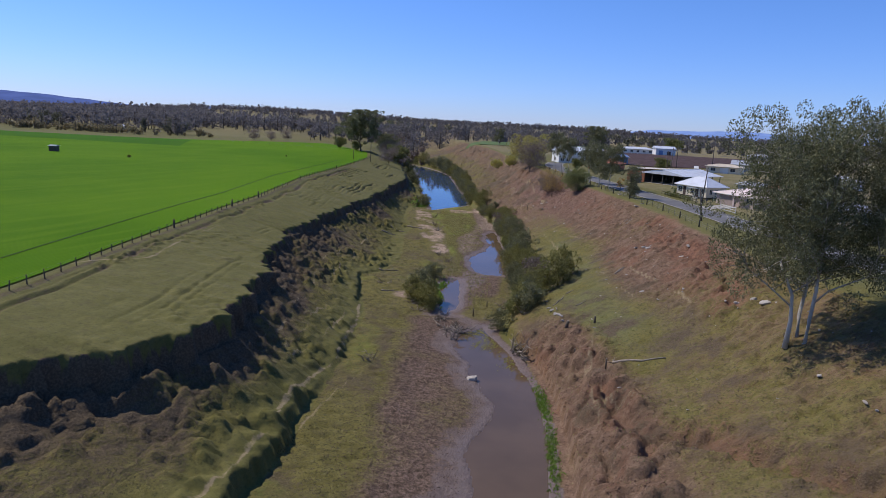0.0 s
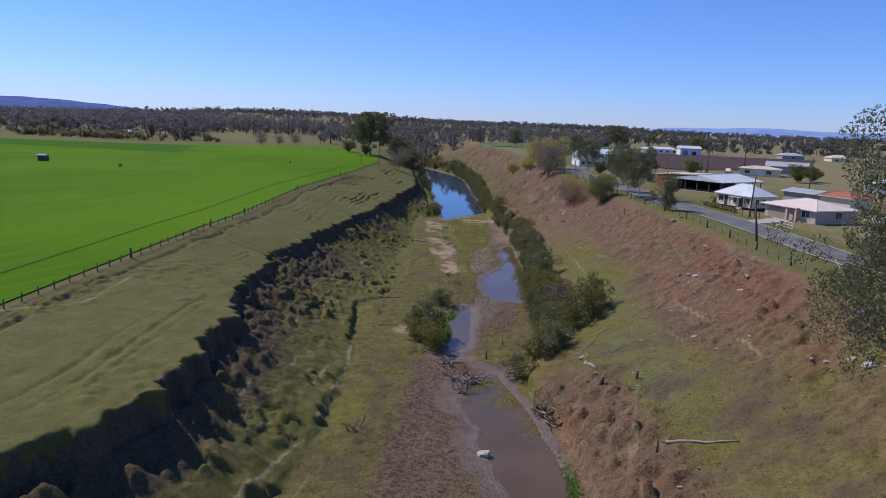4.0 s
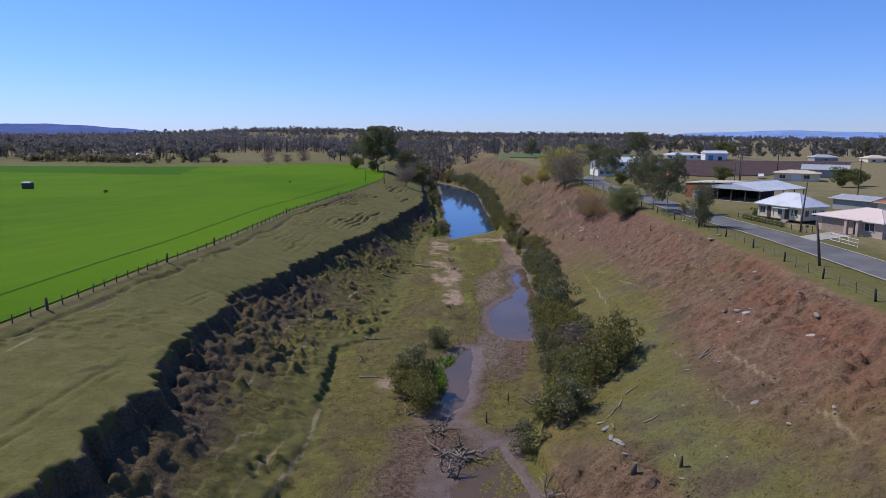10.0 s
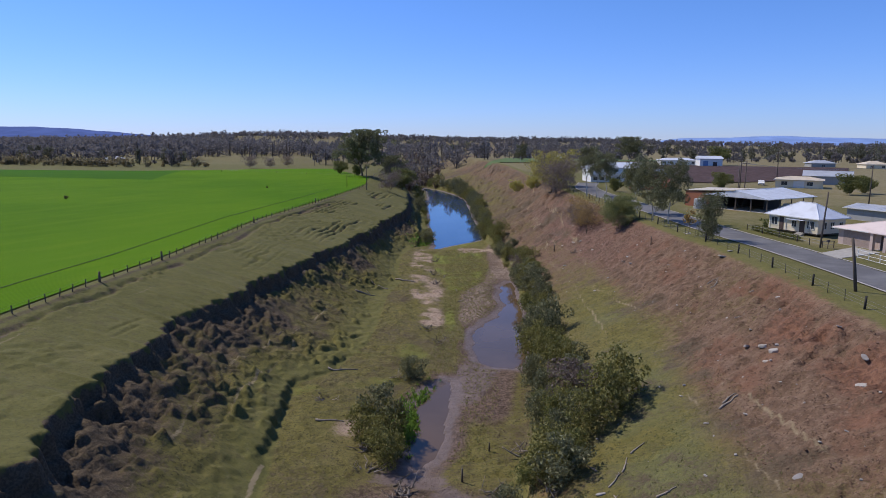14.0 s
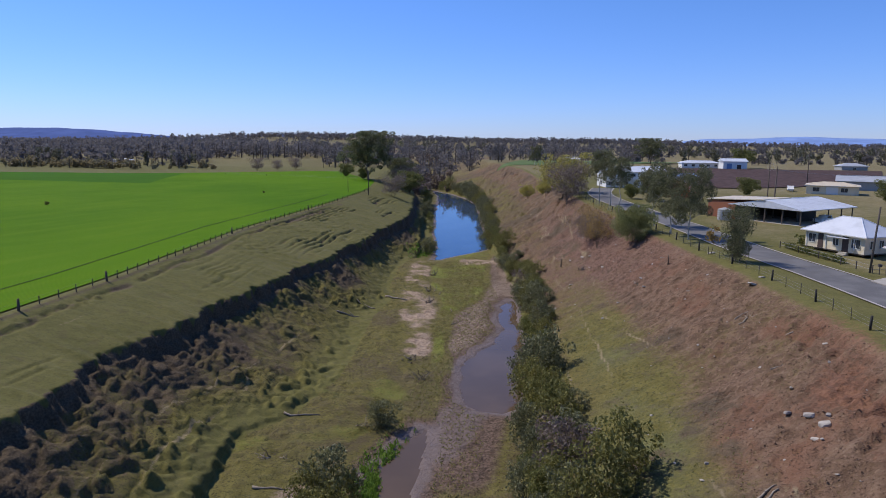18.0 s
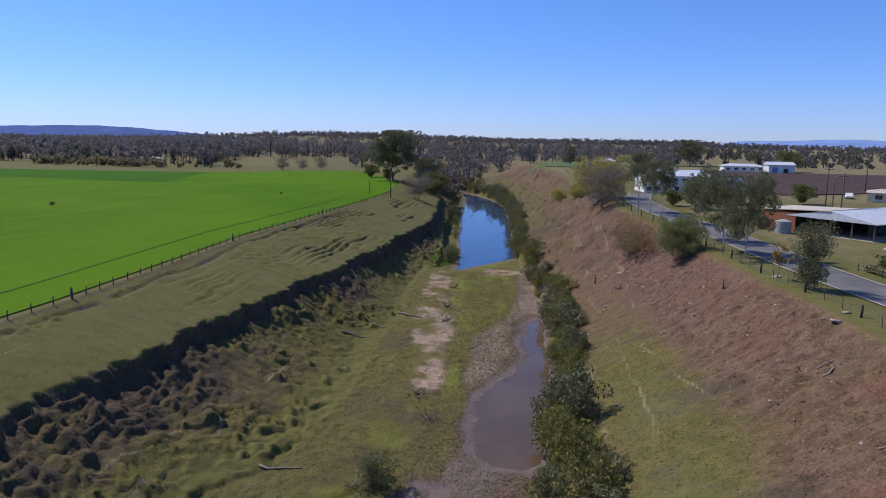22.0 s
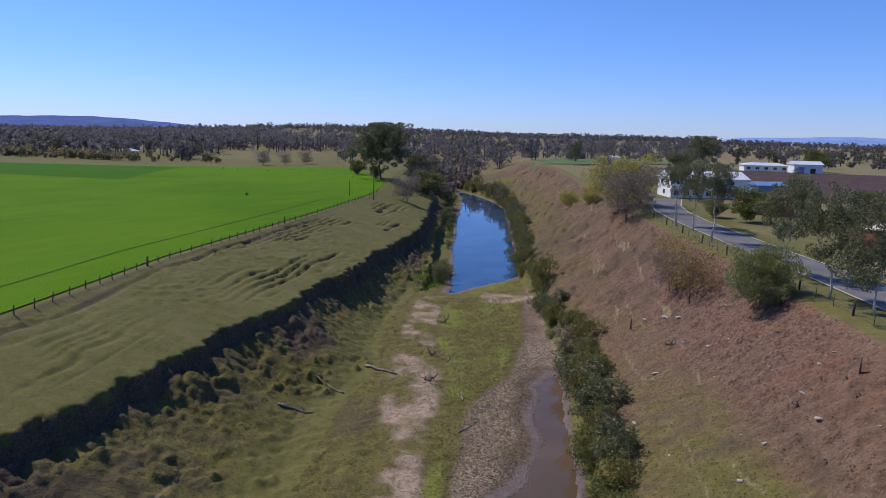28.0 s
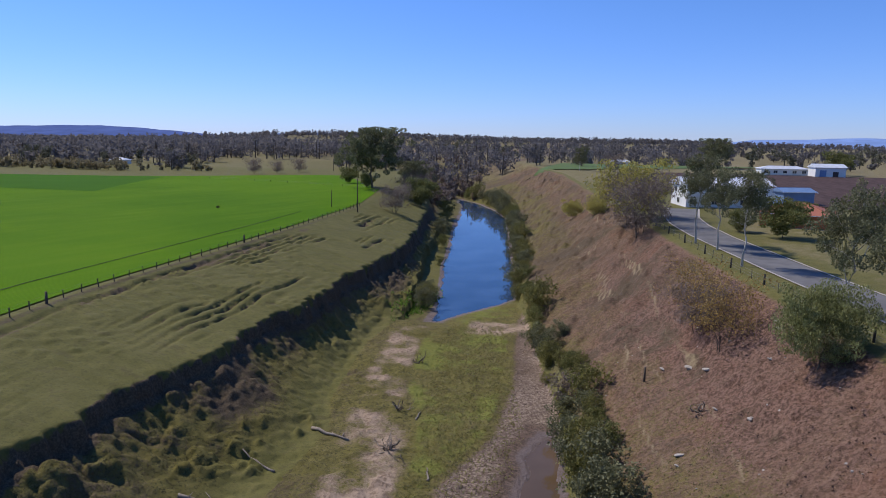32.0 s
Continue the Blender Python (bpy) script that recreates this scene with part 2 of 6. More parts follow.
GROUND = ground_material()
CROP = crop_material()
PASTURE = plain("pasture_grass", (0.10, 0.155, 0.04), 0.7, 0.2, 0.9)
PLOUGHED = ploughed_material()
WATER = water_material("creek_water", (0.098, 0.064, 0.036), (0.122, 0.080, 0.046))
# Upper pool: mottled blue of the reflected sky is painted into the base colour.
SKY_BLUE_WATER = water_material("sky_blue_creek_water", (0.016, 0.040, 0.095), (0.036, 0.072, 0.150))
ASPHALT = asphalt_material()
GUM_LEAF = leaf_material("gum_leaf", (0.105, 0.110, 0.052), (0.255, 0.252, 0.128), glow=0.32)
BUSH_LEAF = leaf_material("bush_leaf", (0.100, 0.115, 0.035), (0.265, 0.262, 0.085))
OLIVE_LEAF = leaf_material("olive_leaf", (0.13, 0.13, 0.035), (0.30, 0.275, 0.09))
WILLOW_LEAF = leaf_material("willow_leaf", (0.17, 0.185, 0.07), (0.36, 0.37, 0.15))
YELLOW_LEAF = leaf_material("yellowing_leaf", (0.32, 0.28, 0.06), (0.55, 0.48, 0.14))
RUST_LEAF = leaf_material("autumn_leaf", (0.28, 0.185, 0.065), (0.50, 0.35, 0.12))
GREY_TWIG = leaf_material("bare_twig", (0.15, 0.115, 0.095), (0.29, 0.23, 0.19))
# Distant foliage: greyed and purple-tinted, with the haze mixed into its colour.
HAZED_LEAF = leaf_material("hazed_leaf", (0.150, 0.138, 0.140), (0.200, 0.182, 0.172), glow=0.5)
SCRUB_LEAF = leaf_material("dry_scrub_leaf", (0.24, 0.195, 0.105), (0.37, 0.31, 0.17))
PALE_BARK = plain("pale_bark", (0.58, 0.53, 0.46), 0.6, 2.0, 0.85, bump=0.4, stretch=(1, 1, 0.25))
DARK_BARK = plain("dark_bark", (0.15, 0.12, 0.09), 0.5, 3.0, 0.9, bump=0.5, stretch=(1, 1, 0.25))
DEAD_WOOD = plain("weathered_wood", (0.36, 0.30, 0.24), 0.5, 3.0, 0.9, bump=0.4)
POST_WOOD = plain("post_wood", (0.13, 0.105, 0.085), 0.6, 6.0, 0.9, bump=0.4, stretch=(1, 1, 0.2))
WIRE = plain("fence_wire", (0.30, 0.30, 0.30), 0.8, 8.0, 0.5, 0.8)


# ---- lie of the land ----
_table = np.random.RandomState(7).rand(256, 256)


def lattice(ix, iy, seed):
    return _table[(ix + 57 * seed) & 255, (iy + 131 * seed) & 255]


def soft_noise(x, y, size, seed=0):
    """Smooth noise from -1 to 1 with features of the given size in metres."""
    u, v = np.asarray(x, float) / size, np.asarray(y, float) / size
    iu, iv = np.floor(u).astype(int), np.floor(v).astype(int)
    fu, fv = u - iu, v - iv
    fu, fv = fu * fu * (3 - 2 * fu), fv * fv * (3 - 2 * fv)
    low = lattice(iu, iv, seed) * (1 - fu) + lattice(iu + 1, iv, seed) * fu
    high = lattice(iu, iv + 1, seed) * (1 - fu) + lattice(iu + 1, iv + 1, seed) * fu
    return 2 * (low * (1 - fv) + high * fv) - 1


def rough_noise(x, y, size, seed=0, octaves=4):
    return sum(soft_noise(x, y, size / 2**k, seed + k) / 2**k for k in range(octaves)) / 1.6


def hummocks(x, y, size, seed, share=0.7):
    """Rounded lumps of up to 1, scattered one to a cell."""
    u, v = np.asarray(x, float) / size, np.asarray(y, float) / size
    iu, iv = np.floor(u).astype(int), np.floor(v).astype(int)
    top = np.zeros_like(u)
    for a in (-1, 0, 1):
        for b in (-1, 0, 1):
            cu, cv = iu + a, iv + b
            px, py = cu + lattice(cu, cv, seed), cv + lattice(cu, cv, seed + 1)
            r = 0.35 + 0.45 * lattice(cu, cv, seed + 2)
            lump = 1 - ((u - px) ** 2 + (v - py) ** 2) / r**2
            top = np.maximum(top, np.where(lattice(cu, cv, seed + 3) < share, lump * (0.4 + 0.6 * r), 0))
    return step(top, 0.0, 0.34) * (0.45 + 0.75 * top)


def step(v, a, b):
    s = np.clip((v - a) / (b - a), 0, 1)
    return s * s * (3 - 2 * s)


def line(*pairs):
    ys, xs = np.array(pairs, float).T
    return lambda y: np.interp(y, ys, xs)


# Lines of the plan, each as pairs (y, x) upstream.
LIP = line((-100, -75), (0, -56), (30, -46), (46, -37), (50, -32.7), (52, -30.8), (57, -29.6), (64, -28.4), (67, -29.4), (73, -30.1), (76, -32.1), (85, -33),
           (90, -36.1), (106, -40.3), (111, -40.3), (120, -44.6), (126, -44.4), (136, -43.6), (141, -45.3), (148, -44.6), (157, -45.2), (165, -45.3), (171, -46.9),
           (176, -46.1), (186, -45.2), (190, -46), (199, -48.3), (205, -46.2), (228, -49.6), (240, -49.8), (247, -50.4), (265, -52.5), (300, -60), (340, -70), (400, -88), (500, -120), (560, -140), (620, -170))
LIP_Z = line((0, 10.2), (60, 10.1), (100, 9.6), (126, 9.0), (138, 9.1), (175, 8.4), (200, 8.0), (240, 7.6), (300, 7.2), (400, 7.0))
FOOT_Z = line((0, 7.9), (50, 7.7), (60, 7.4), (75, 7.5), (98, 8.1), (120, 8.0), (133, 7.3), (150, 6.9), (160, 6.9), (190, 6.5), (205, 6.0), (230, 5.5), (260, 4.8), (400, 4.0))
BENCH = line((0, -17), (55, -19), (71, -20.1), (87, -21.9), (97, -23), (106, -25.8), (121, -30.3), (128, -27.6), (140, -27.0), (150, -28.6), (170, -32.4),
             (184, -32.8), (191, -36), (213, -40.5), (226, -40.5), (231, -38.5), (240, -38.5), (251, -41), (281, -48.7), (303, -53.4), (340, -62), (390, -75), (462, -95), (530, -112), (620, -140))
TOE = line((-100, 7), (0, 5.6), (54, 4.8), (68, 4.2), (78, 2.8), (87, 0.6), (96, -3.4), (105, -3.5), (113, -2.6), (125, -2.4), (137, -4.2), (150, -5.2),
           (163, -6), (177, -8.6), (191, -10), (210, -15), (231, -20), (247, -25), (275, -29), (309, -36), (375, -49.5), (407, -59.5), (434, -72.5), (452, -84), (486, -95), (530, -108), (620, -135))
FENCE_R = line((-100, 62), (0, 46), (60, 35.5), (80, 31.8), (95, 29), (105, 27.4), (117, 25.7), (127, 24.6), (137, 23.1), (147, 21.2), (155, 18.8), (163, 16.9),
               (171, 15.4), (203, 8.1), (220, 4.6), (236, 1.5), (253, -1.5), (300, -10), (350, -20), (420, -33), (500, -58), (560, -80), (620, -95))
FENCE_L = line((-100, -40), (0, -43), (62, -47.8), (83, -50.9), (99, -53), (120, -55.8), (138, -57.5), (166, -62), (188, -65.6), (212, -67.3), (244, -69.6), (284, -73.6), (300, -76), (345, -88), (400, -105))
ROAD_MID = line((60, 48), (90, 40.3), (110, 35.6), (129, 32.4), (138, 30.6), (146, 28.8), (155, 26.2), (165, 23.6), (181, 20.2), (190, 18.3), (200, 15.7),
                (207, 13.9), (216, 11.9), (226, 9.6), (236, 7.4), (250, 5.2), (262, 4.6), (280, 6))
POOLS = {
    "near": (line((-100, -2), (30, -1.5), (53, -2.3), (60, -3.6), (65, -2.4), (72, -1.4), (78, -4.2), (85, -6.5), (90, -8.2), (94, -9), (97, -8), (100, -6)),
             line((-100, 6), (30, 5), (54, 4.4), (68, 3.8), (78, 2.4), (87, -0.4), (94, -3.0), (97, -4.6), (100, -5.6)), -100, 100),
    "neck": (line((106, -12.4), (109, -13.8), (113, -14.2), (117, -15), (122, -15.8), (126, -15.2), (130, -13.6)),
             line((106, -12.2), (109, -11), (113, -10.7), (117, -11.5), (122, -12), (126, -12.4), (130, -13.2)), 106, 130),
    "middle": (line((136.5, -8.5), (138, -10.6), (144, -12.1), (150, -13), (155, -13.4), (163, -11), (172, -10.5), (177, -12), (186, -12.6), (191, -11.6)),
               line((136.5, -6), (138, -4.6), (144, -4.8), (150, -5.7), (155, -6.2), (163, -6.5), (172, -7.8), (177, -9), (186, -10), (191, -11.2)), 136.5, 191),
    "upper": (line((231, -35.6), (239, -37.5), (251, -40), (281, -47.7), (303, -52.4), (340, -61), (390, -71), (420, -78), (452, -88)),
              line((231, -35), (239, -31.4), (246, -27.5), (251, -25.4), (275, -29.8), (309, -37), (337, -42.5), (382, -51.8), (407, -61), (434, -74), (452, -87)), 231, 452),
}
BANK = ((0, 0.35), (0.05, 1.5), (0.2, 4.7), (0.3, 5.8), (0.4, 7.0), (0.55, 8.7), (0.65, 10.0), (0.75, 11.8), (0.9, 13.9), (1.0, 15.6), (1.08, 16.0))
BANK_S, BANK_Z = np.array(BANK).T


def scallops(y, size, seed):
    """Arcs bitten out of a line, from 0 at their cusps to 1."""
    u = np.asarray(y, float) / size
    k = np.floor(u).astype(int)
    return (0.35 + 0.65 * lattice(k, k * 0, seed)) * np.sqrt(np.clip(1 - (2 * (u - k) - 1) ** 2, 0, 1))


def lip_x(y):
    w = y + 1.6 * soft_noise(y, 0, 5.5, 3)
    near = 1 - 0.45 * step(np.asarray(y, float), 128, 160)
    return LIP(y) + near * (0.95 - 1.5 * scallops(w, 5.2, 4) - 0.6 * scallops(w, 2.1, 8)) + 0.25 * soft_noise(y, 0, 1.0, 5) + 0.4 * soft_noise(y, 0, 9.0, 6)


def near_line(x, y, points):
    """Distance in metres to a line through the points."""
    best = np.full(np.broadcast(x, y).shape, 1e3)
    for (ax, ay), (bx, by) in zip(points, points[1:]):
        dx, dy = bx - ax, by - ay
        f = np.clip(((x - ax) * dx + (y - ay) * dy) / (dx * dx + dy * dy), 0, 1)
        best = np.minimum(best, np.hypot(x - ax - f * dx, y - ay - f * dy))
    return best


GULLY = ((8.9, 69), (10.4, 62), (12.1, 57), (16.1, 55), (18.4, 51.4), (21.5, 47.6), (26, 42))
RED_CUT = ((21.6, 128), (22.6, 121), (22.0, 112), (22.4, 104), (23.6, 96), (24.2, 88), (23.4, 80))


def terrace_back(x, y):
    """Share of the way from the lip back to the crop's fence."""
    lip = lip_x(y)
    return np.clip((lip - x) / np.maximum(lip - FENCE_L(y), 1), 0, 1.2)


def ruts(x, y):
    """Old ruts along the terrace, from 0 to 1 at the bottom of each."""
    off = FENCE_L(y) - x
    warp = 0.75 * soft_noise(x * 0.5, y * 0.5, 11, 33) + 0.22 * soft_noise(x, y, 4, 34)
    phase = off / 1.5 + 0.8 * soft_noise(off, y * 0.04, 2.2, 41) + warp
    cell = np.abs(phase - np.floor(phase) - 0.5)
    narrow = np.exp(-((cell / 0.15) ** 2))
    field = step(rough_noise(x * 1.0, y * 0.28, 6.5, 36) + 0.22 * np.exp(-((y - 212) / 20) ** 2), 0.10, 0.26)
    back = terrace_back(x, y)
    here = step(y, 176, 198) * (1 - step(y, 280, 300)) * step(back, 0.10, 0.22) * (1 - step(back, 0.88, 0.97))
    faint = 0.30 * step(y, 50, 70) * (1 - step(y, 150, 175)) * step(back, 0.15, 0.3) * (1 - step(back, 0.9, 0.98)) * step(soft_noise(x * 1.3, y * 0.3, 7, 38), 0.15, 0.5)
    ragged = 0.4 + 0.6 * step(soft_noise(x, y, 1.3, 39), -0.5, 0.3)
    braid = narrow * (field * here + faint) * ragged
    furrow = np.exp(-(((x - FENCE_L(y) - 2.3 - 0.5 * soft_noise(y, 0, 7, 31)) / 0.35) ** 2)) * (y < 240) * step(soft_noise(y, 2, 3.5, 32), -0.9, -0.3) * (0.6 + 0.4 * ragged)
    return np.maximum(braid, 0.38 * furrow)


def pool_inside(x, y):
    """How far inside a pool a place lies, in metres; outside it is negative."""
    best = np.full(np.broadcast(x, y).shape, -99.0)
    for left, right, y0, y1 in POOLS.values():
        w = 0.5 * soft_noise(x * 0 + 3, y, 3.0, 11)
        m = np.minimum(x - left(y) + w, right(y) - x + 0.4 * w)
        m = np.where(y < y0, np.minimum(m, y - y0), np.where(y > y1, np.minimum(m, y1 - y), m))
        best = np.maximum(best, m)
    return best


def bank_share(x, y):
    return (x - TOE(y)) / (FENCE_R(y) - 1.5 - TOE(y))


def height(x, y):
    """The ground's height, in metres above the creek's water."""
    x, y = np.broadcast_arrays(np.asarray(x, float), np.asarray(y, float))
    n_big, n_mid, n_fine = rough_noise(x, y, 9, 20), rough_noise(x, y, 2.4, 24), soft_noise(x, y, 0.8, 28)
    # left bank: field, terrace, cut face, slumped slope, bench
    lip, bench = lip_x(y), BENCH(y)
    u = x - lip
    back = np.clip(-u / np.maximum(lip - FENCE_L(y), 1), 0, 1.2)
    lip_z = LIP_Z(y)
    terrace = lip_z + (12.3 - lip_z) * np.minimum(back, 1) + 0.08 * n_mid * (back < 1.0) + 0.14 * n_big * (back < 1.0)
    tussock = step(rough_noise(x, y * 0.5, 8, 42), -0.1, 0.3) * (back < 1.0)
    terrace = terrace + tussock * (0.16 * hummocks(x, y * 0.7, 1.1, 43, 0.4) + 0.06 * n_fine) - 1.05 * ruts(x, y)
    strip = np.exp(-(((x - FENCE_L(y) - 2.3) / 0.9) ** 2)) * (y < 250)
    terrace = terrace + strip * step(soft_noise(x, y * 0.5, 2.5, 44), -0.3, 0.3) * (0.34 * hummocks(x, y, 0.8, 45, 0.6) - 0.06)
    zf = FOOT_Z(y) + 0.3 * n_big
    width = np.maximum(bench - (lip + 1.0), 3.0)
    down = np.clip((u - 1.0) / width, 0, 1)
    hollow = np.interp(y, (0, 118, 133), (1.15, 1.15, 1.5))
    bench_top = np.interp(y, (0, 70, 100, 128, 136), (2.5, 2.4, 2.0, 1.95, 1.25)) * (0.85 + 0.3 * soft_noise(y, 0, 9, 13))
    slump = zf + (bench_top - zf) * (1 - (1 - down) ** hollow)
    rough = step(u, 0.5, 1.6) * (1 - 0.8 * step(down, 0.78, 1.0))
    near_face = 1 - step(u, 2.6, 6.8)
    patchy = step(rough_noise(x, y * 0.8, 7, 46), -0.15, 0.25)
    broken = np.maximum(step(rough_noise(x * 0.8, y * 0.45, 5, 48), -0.45, 0.10), 0.7 * (1 - step(y, 100, 120)))
    wx, wy = x + 0.75 * n_mid + 0.34 * n_fine + 0.2 * soft_noise(x, y, 0.5, 62), y + 0.9 * soft_noise(x, y, 1.7, 47) + 0.35 * soft_noise(x, y, 0.7, 49)
    blocks = hummocks(wx, wy * 0.66, 2.7, 50, 0.75)
    middling = hummocks(wx, wy * 0.85, 1.5, 55, 0.55)
    small = hummocks(wx, wy, 1.15, 60, 0.24)
    lumps = near_face * broken * ((0.60 + 0.45 * soft_noise(x, y, 4, 63) + 0.45 * (1 - step(y, 100, 120)) - 0.22 * step(y, 135, 150)) * blocks + 0.42 * middling) + (1 - near_face) * (patchy * (0.50 * small + 0.26 * middling) + 0.10 * small)
    wave = 1.35 * rough_noise(x, y * 0.7, 3.2, 35) + 0.6 * soft_noise(x, y, 1.1, 37)
    stair = slump / 0.62 + wave
    stair_z = 0.62 * (np.floor(stair) + step(stair - np.floor(stair), 0.78, 1.0) - 0.5 - 0.25 * wave)
    slump = slump + (stair_z - slump) * rough * (0.10 + 0.38 * patchy * (1 - 0.6 * step(y, 125, 150)) + 0.25 * near_face)
    slump = slump + rough * (lumps - 0.08 - 0.1 * near_face * broken + 0.18 * n_mid + (0.09 + 0.08 * near_face) * n_fine + (0.045 + 0.03 * near_face) * soft_noise(x, y, 0.45, 61)) + 0.05 * n_fine
    flat_z = 1.15 - 0.8 * step(x, bench, bench + 0.62 * np.maximum(TOE(y) - bench, 1)) + 0.14 * n_big + 0.12 * n_mid + 0.07 * n_fine + 0.12 * step(rough_noise(x, y, 1.3, 66), 0.15, 0.4) + 0.10 * hummocks(x, y, 1.4, 67, 0.35)
    drop = step(x + 0.9 * n_big + 0.6 * n_mid + 0.3 * n_fine, bench - 0.75, bench - 0.1)
    below = np.maximum(slump * (1 - drop) + flat_z * drop, flat_z)
    fall = step(u + 0.35 * n_mid + 0.30 * n_fine + 0.25 * soft_noise(x, y, 0.5, 29), -0.1, 0.75)
    left = np.where(u < -1.5, terrace, terrace + (np.minimum(below, terrace) - terrace) * fall)
    # right bank up to the town
    s = bank_share(x, y)
    right = np.interp(s, BANK_S, BANK_Z)
    clods = step(s, 0.02, 0.1) * (1 - step(s, 0.93, 1.03))
    dug = np.maximum(step(s, 0.5, 0.66), np.maximum(0.8 * step(y, 172, 200), (1 - step(s, 0.22, 0.36)) * (1 - step(y, 84, 98))))
    bluff = (1 - step(s, 0.20, 0.34)) * (1 - step(y, 84, 98))
    red = near_line(x + 1.2 * n_mid, y, RED_CUT)
    raw = np.exp(-((red / 2.6) ** 2))
    right = right + clods * (0.30 * n_big + 0.16 * n_mid + dug * (0.30 * hummocks(x + 0.2 * n_fine, y, 0.85, 70, 0.6) + 0.3 * step(y, 180, 210) * hummocks(x, y, 2.4, 72, 0.5) - 0.12 + 0.14 * n_fine + 0.10 * soft_noise(x, y, 0.5, 75)) + 0.06 * n_fine)
    right = right + clods * (bluff * (1.05 * hummocks(x + 0.4 * n_mid, y, 2.3, 76, 0.6) - 0.3 + 0.25 * n_mid) + raw * (0.55 * hummocks(x, y, 1.5, 78, 0.7) - 0.5 * np.exp(-((red / 0.9) ** 2))))
    upstream = step(y, 188, 215) * (1 - step(y, 420, 480)) * step(s, 0.06, 0.16) * (1 - step(s, 0.90, 1.0))
    right = right + upstream * (0.8 * rough_noise(x * 1.3, y * 0.5, 7, 110) + 0.55 * hummocks(x + 0.8 * n_mid, y * 0.7, 2.6, 112, 0.6) - 0.25 + 0.2 * n_mid + 0.5 * np.abs(soft_noise(x, y * 0.4, 4, 116)))
    ditch = near_line(x + 0.8 * n_mid, y + 0.6 * n_fine, GULLY)
    right = right - (1.15 + 0.5 * n_mid) * np.exp(-((ditch / 1.0) ** 2)) + 0.35 * np.exp(-(((ditch - 1.9) / 0.8) ** 2)) * hummocks(x, y, 1.0, 79, 0.7)
    z = np.where(s > 0, np.maximum(right, 0.35), left)
    mid = (x - bench > 2) & (s <= 0)
    z = np.where(mid, np.maximum(flat_z, 0.35 * step(s, -0.2, 0.05)), z)
    # water beds
    m = pool_inside(x, y)
    z = np.where(m > 0, np.minimum(z, -0.05 - np.minimum(0.5, 0.28 * m)), np.where((m > -5) & (s < 0.06), np.minimum(z, 0.05 - 0.10 * m + np.maximum(0.06 * n_mid, 0) + 0.03 * n_fine), z))
    # the creek closes far upstream; the plain goes on
    far = step(y, 540, 610)
    plain_z = 12 + 0.6 * rough_noise(x, y, 120, 30)
    z = z * (1 - far) + plain_z * far
    # field falls away behind its crest, wooded rises beyond
    wood_hill = 20 * np.exp(-(((x + 820) / 380) ** 2)) * step(y, 1100, 1900)
    rise = wood_hill + 8 * step(y, 900, 2000) * step(x, -700, 0) * (1 - step(x, 60, 420)) - 6 * step(-x, 900, 1500) * step(y, 700, 1600)
    z = z + rise - 2.0 * step(-x, 120, 260) * step(y, 300, 420) * (1 - far)
    return z


def ground_z(x, y):
    return float(height(np.array([float(x)]), np.array([float(y)]))[0])


def spaced(stops):
    """Coordinates from (start, end, spacing) stretches, with growing gaps where the spacing differs."""
    out = [stops[0][0]]
    for a, b, d0, d1 in stops:
        while out[-1] < b - 1e-6:
            f = (out[-1] - a) / (b - a)
            out.append(min(b, out[-1] + d0 + (d1 - d0) * f))
    return np.array(out)


def mesh_object(name, verts, faces, material, smooth=True):
    me = bpy.data.meshes.new(name)
    me.from_pydata(verts, [], faces)
    me.materials.append(material)
    if smooth:
        me.polygons.foreach_set("use_smooth", np.ones(len(me.polygons), bool))
    me.update()
    return new(name, me)


# pale paths trodden by cattle
TRACKS = [
    ((-20.7, 42), (-20.1, 52), (-20.9, 60), (-21.4, 69), (-21.4, 80), (-23, 90), (-25, 102)),
    ((-24.5, 66), (-24.2, 85), (-27, 104)), ((-18.6, 58), (-18.3, 69), (-17.1, 76)), ((8.8, 78), (9.4, 68), (9.8, 60)),
    ((-27.5, 70), (-29, 85), (-32.5, 100), (-36, 115), (-37, 128)), ((-25.6, 72), (-27, 88), (-30, 102), (-33.5, 118), (-34.5, 132)), ((-36.5, 132), (-36.2, 146), (-37, 160)),
    ((-54, 60), (-46, 78), (-50, 104), (-52, 130)),
    ((9, 60), (8.2, 72), (8.6, 84)), ((16, 60), (10, 66), (8.5, 76)),
    ((2, 130), (0.6, 141), (-1, 150), (-2.5, 168)), ((6, 128), (4.2, 146), (2, 160), (-1.5, 176), (-4.5, 200), (-9, 235), (-16, 270)),
    ((3.5, 170), (1, 195), (-4, 228), (-11, 262)), ((10, 120), (12, 104), (15, 92)), ((12, 130), (9, 142), (5, 156)),
    ((22, 80), (17, 98), (12.5, 116)),
    ((0, 186), (-4, 205), (-6.5, 222), (-10, 245), (-14.5, 270), (-19, 300)), ((2.5, 188), (-1, 206), (-3, 226), (-7.5, 250), (-12, 280)), ((-1.5, 205), (-7, 216), (-9.5, 232), (-15, 258)), ((-3, 168), (-4.5, 184), (-8, 206)),
]


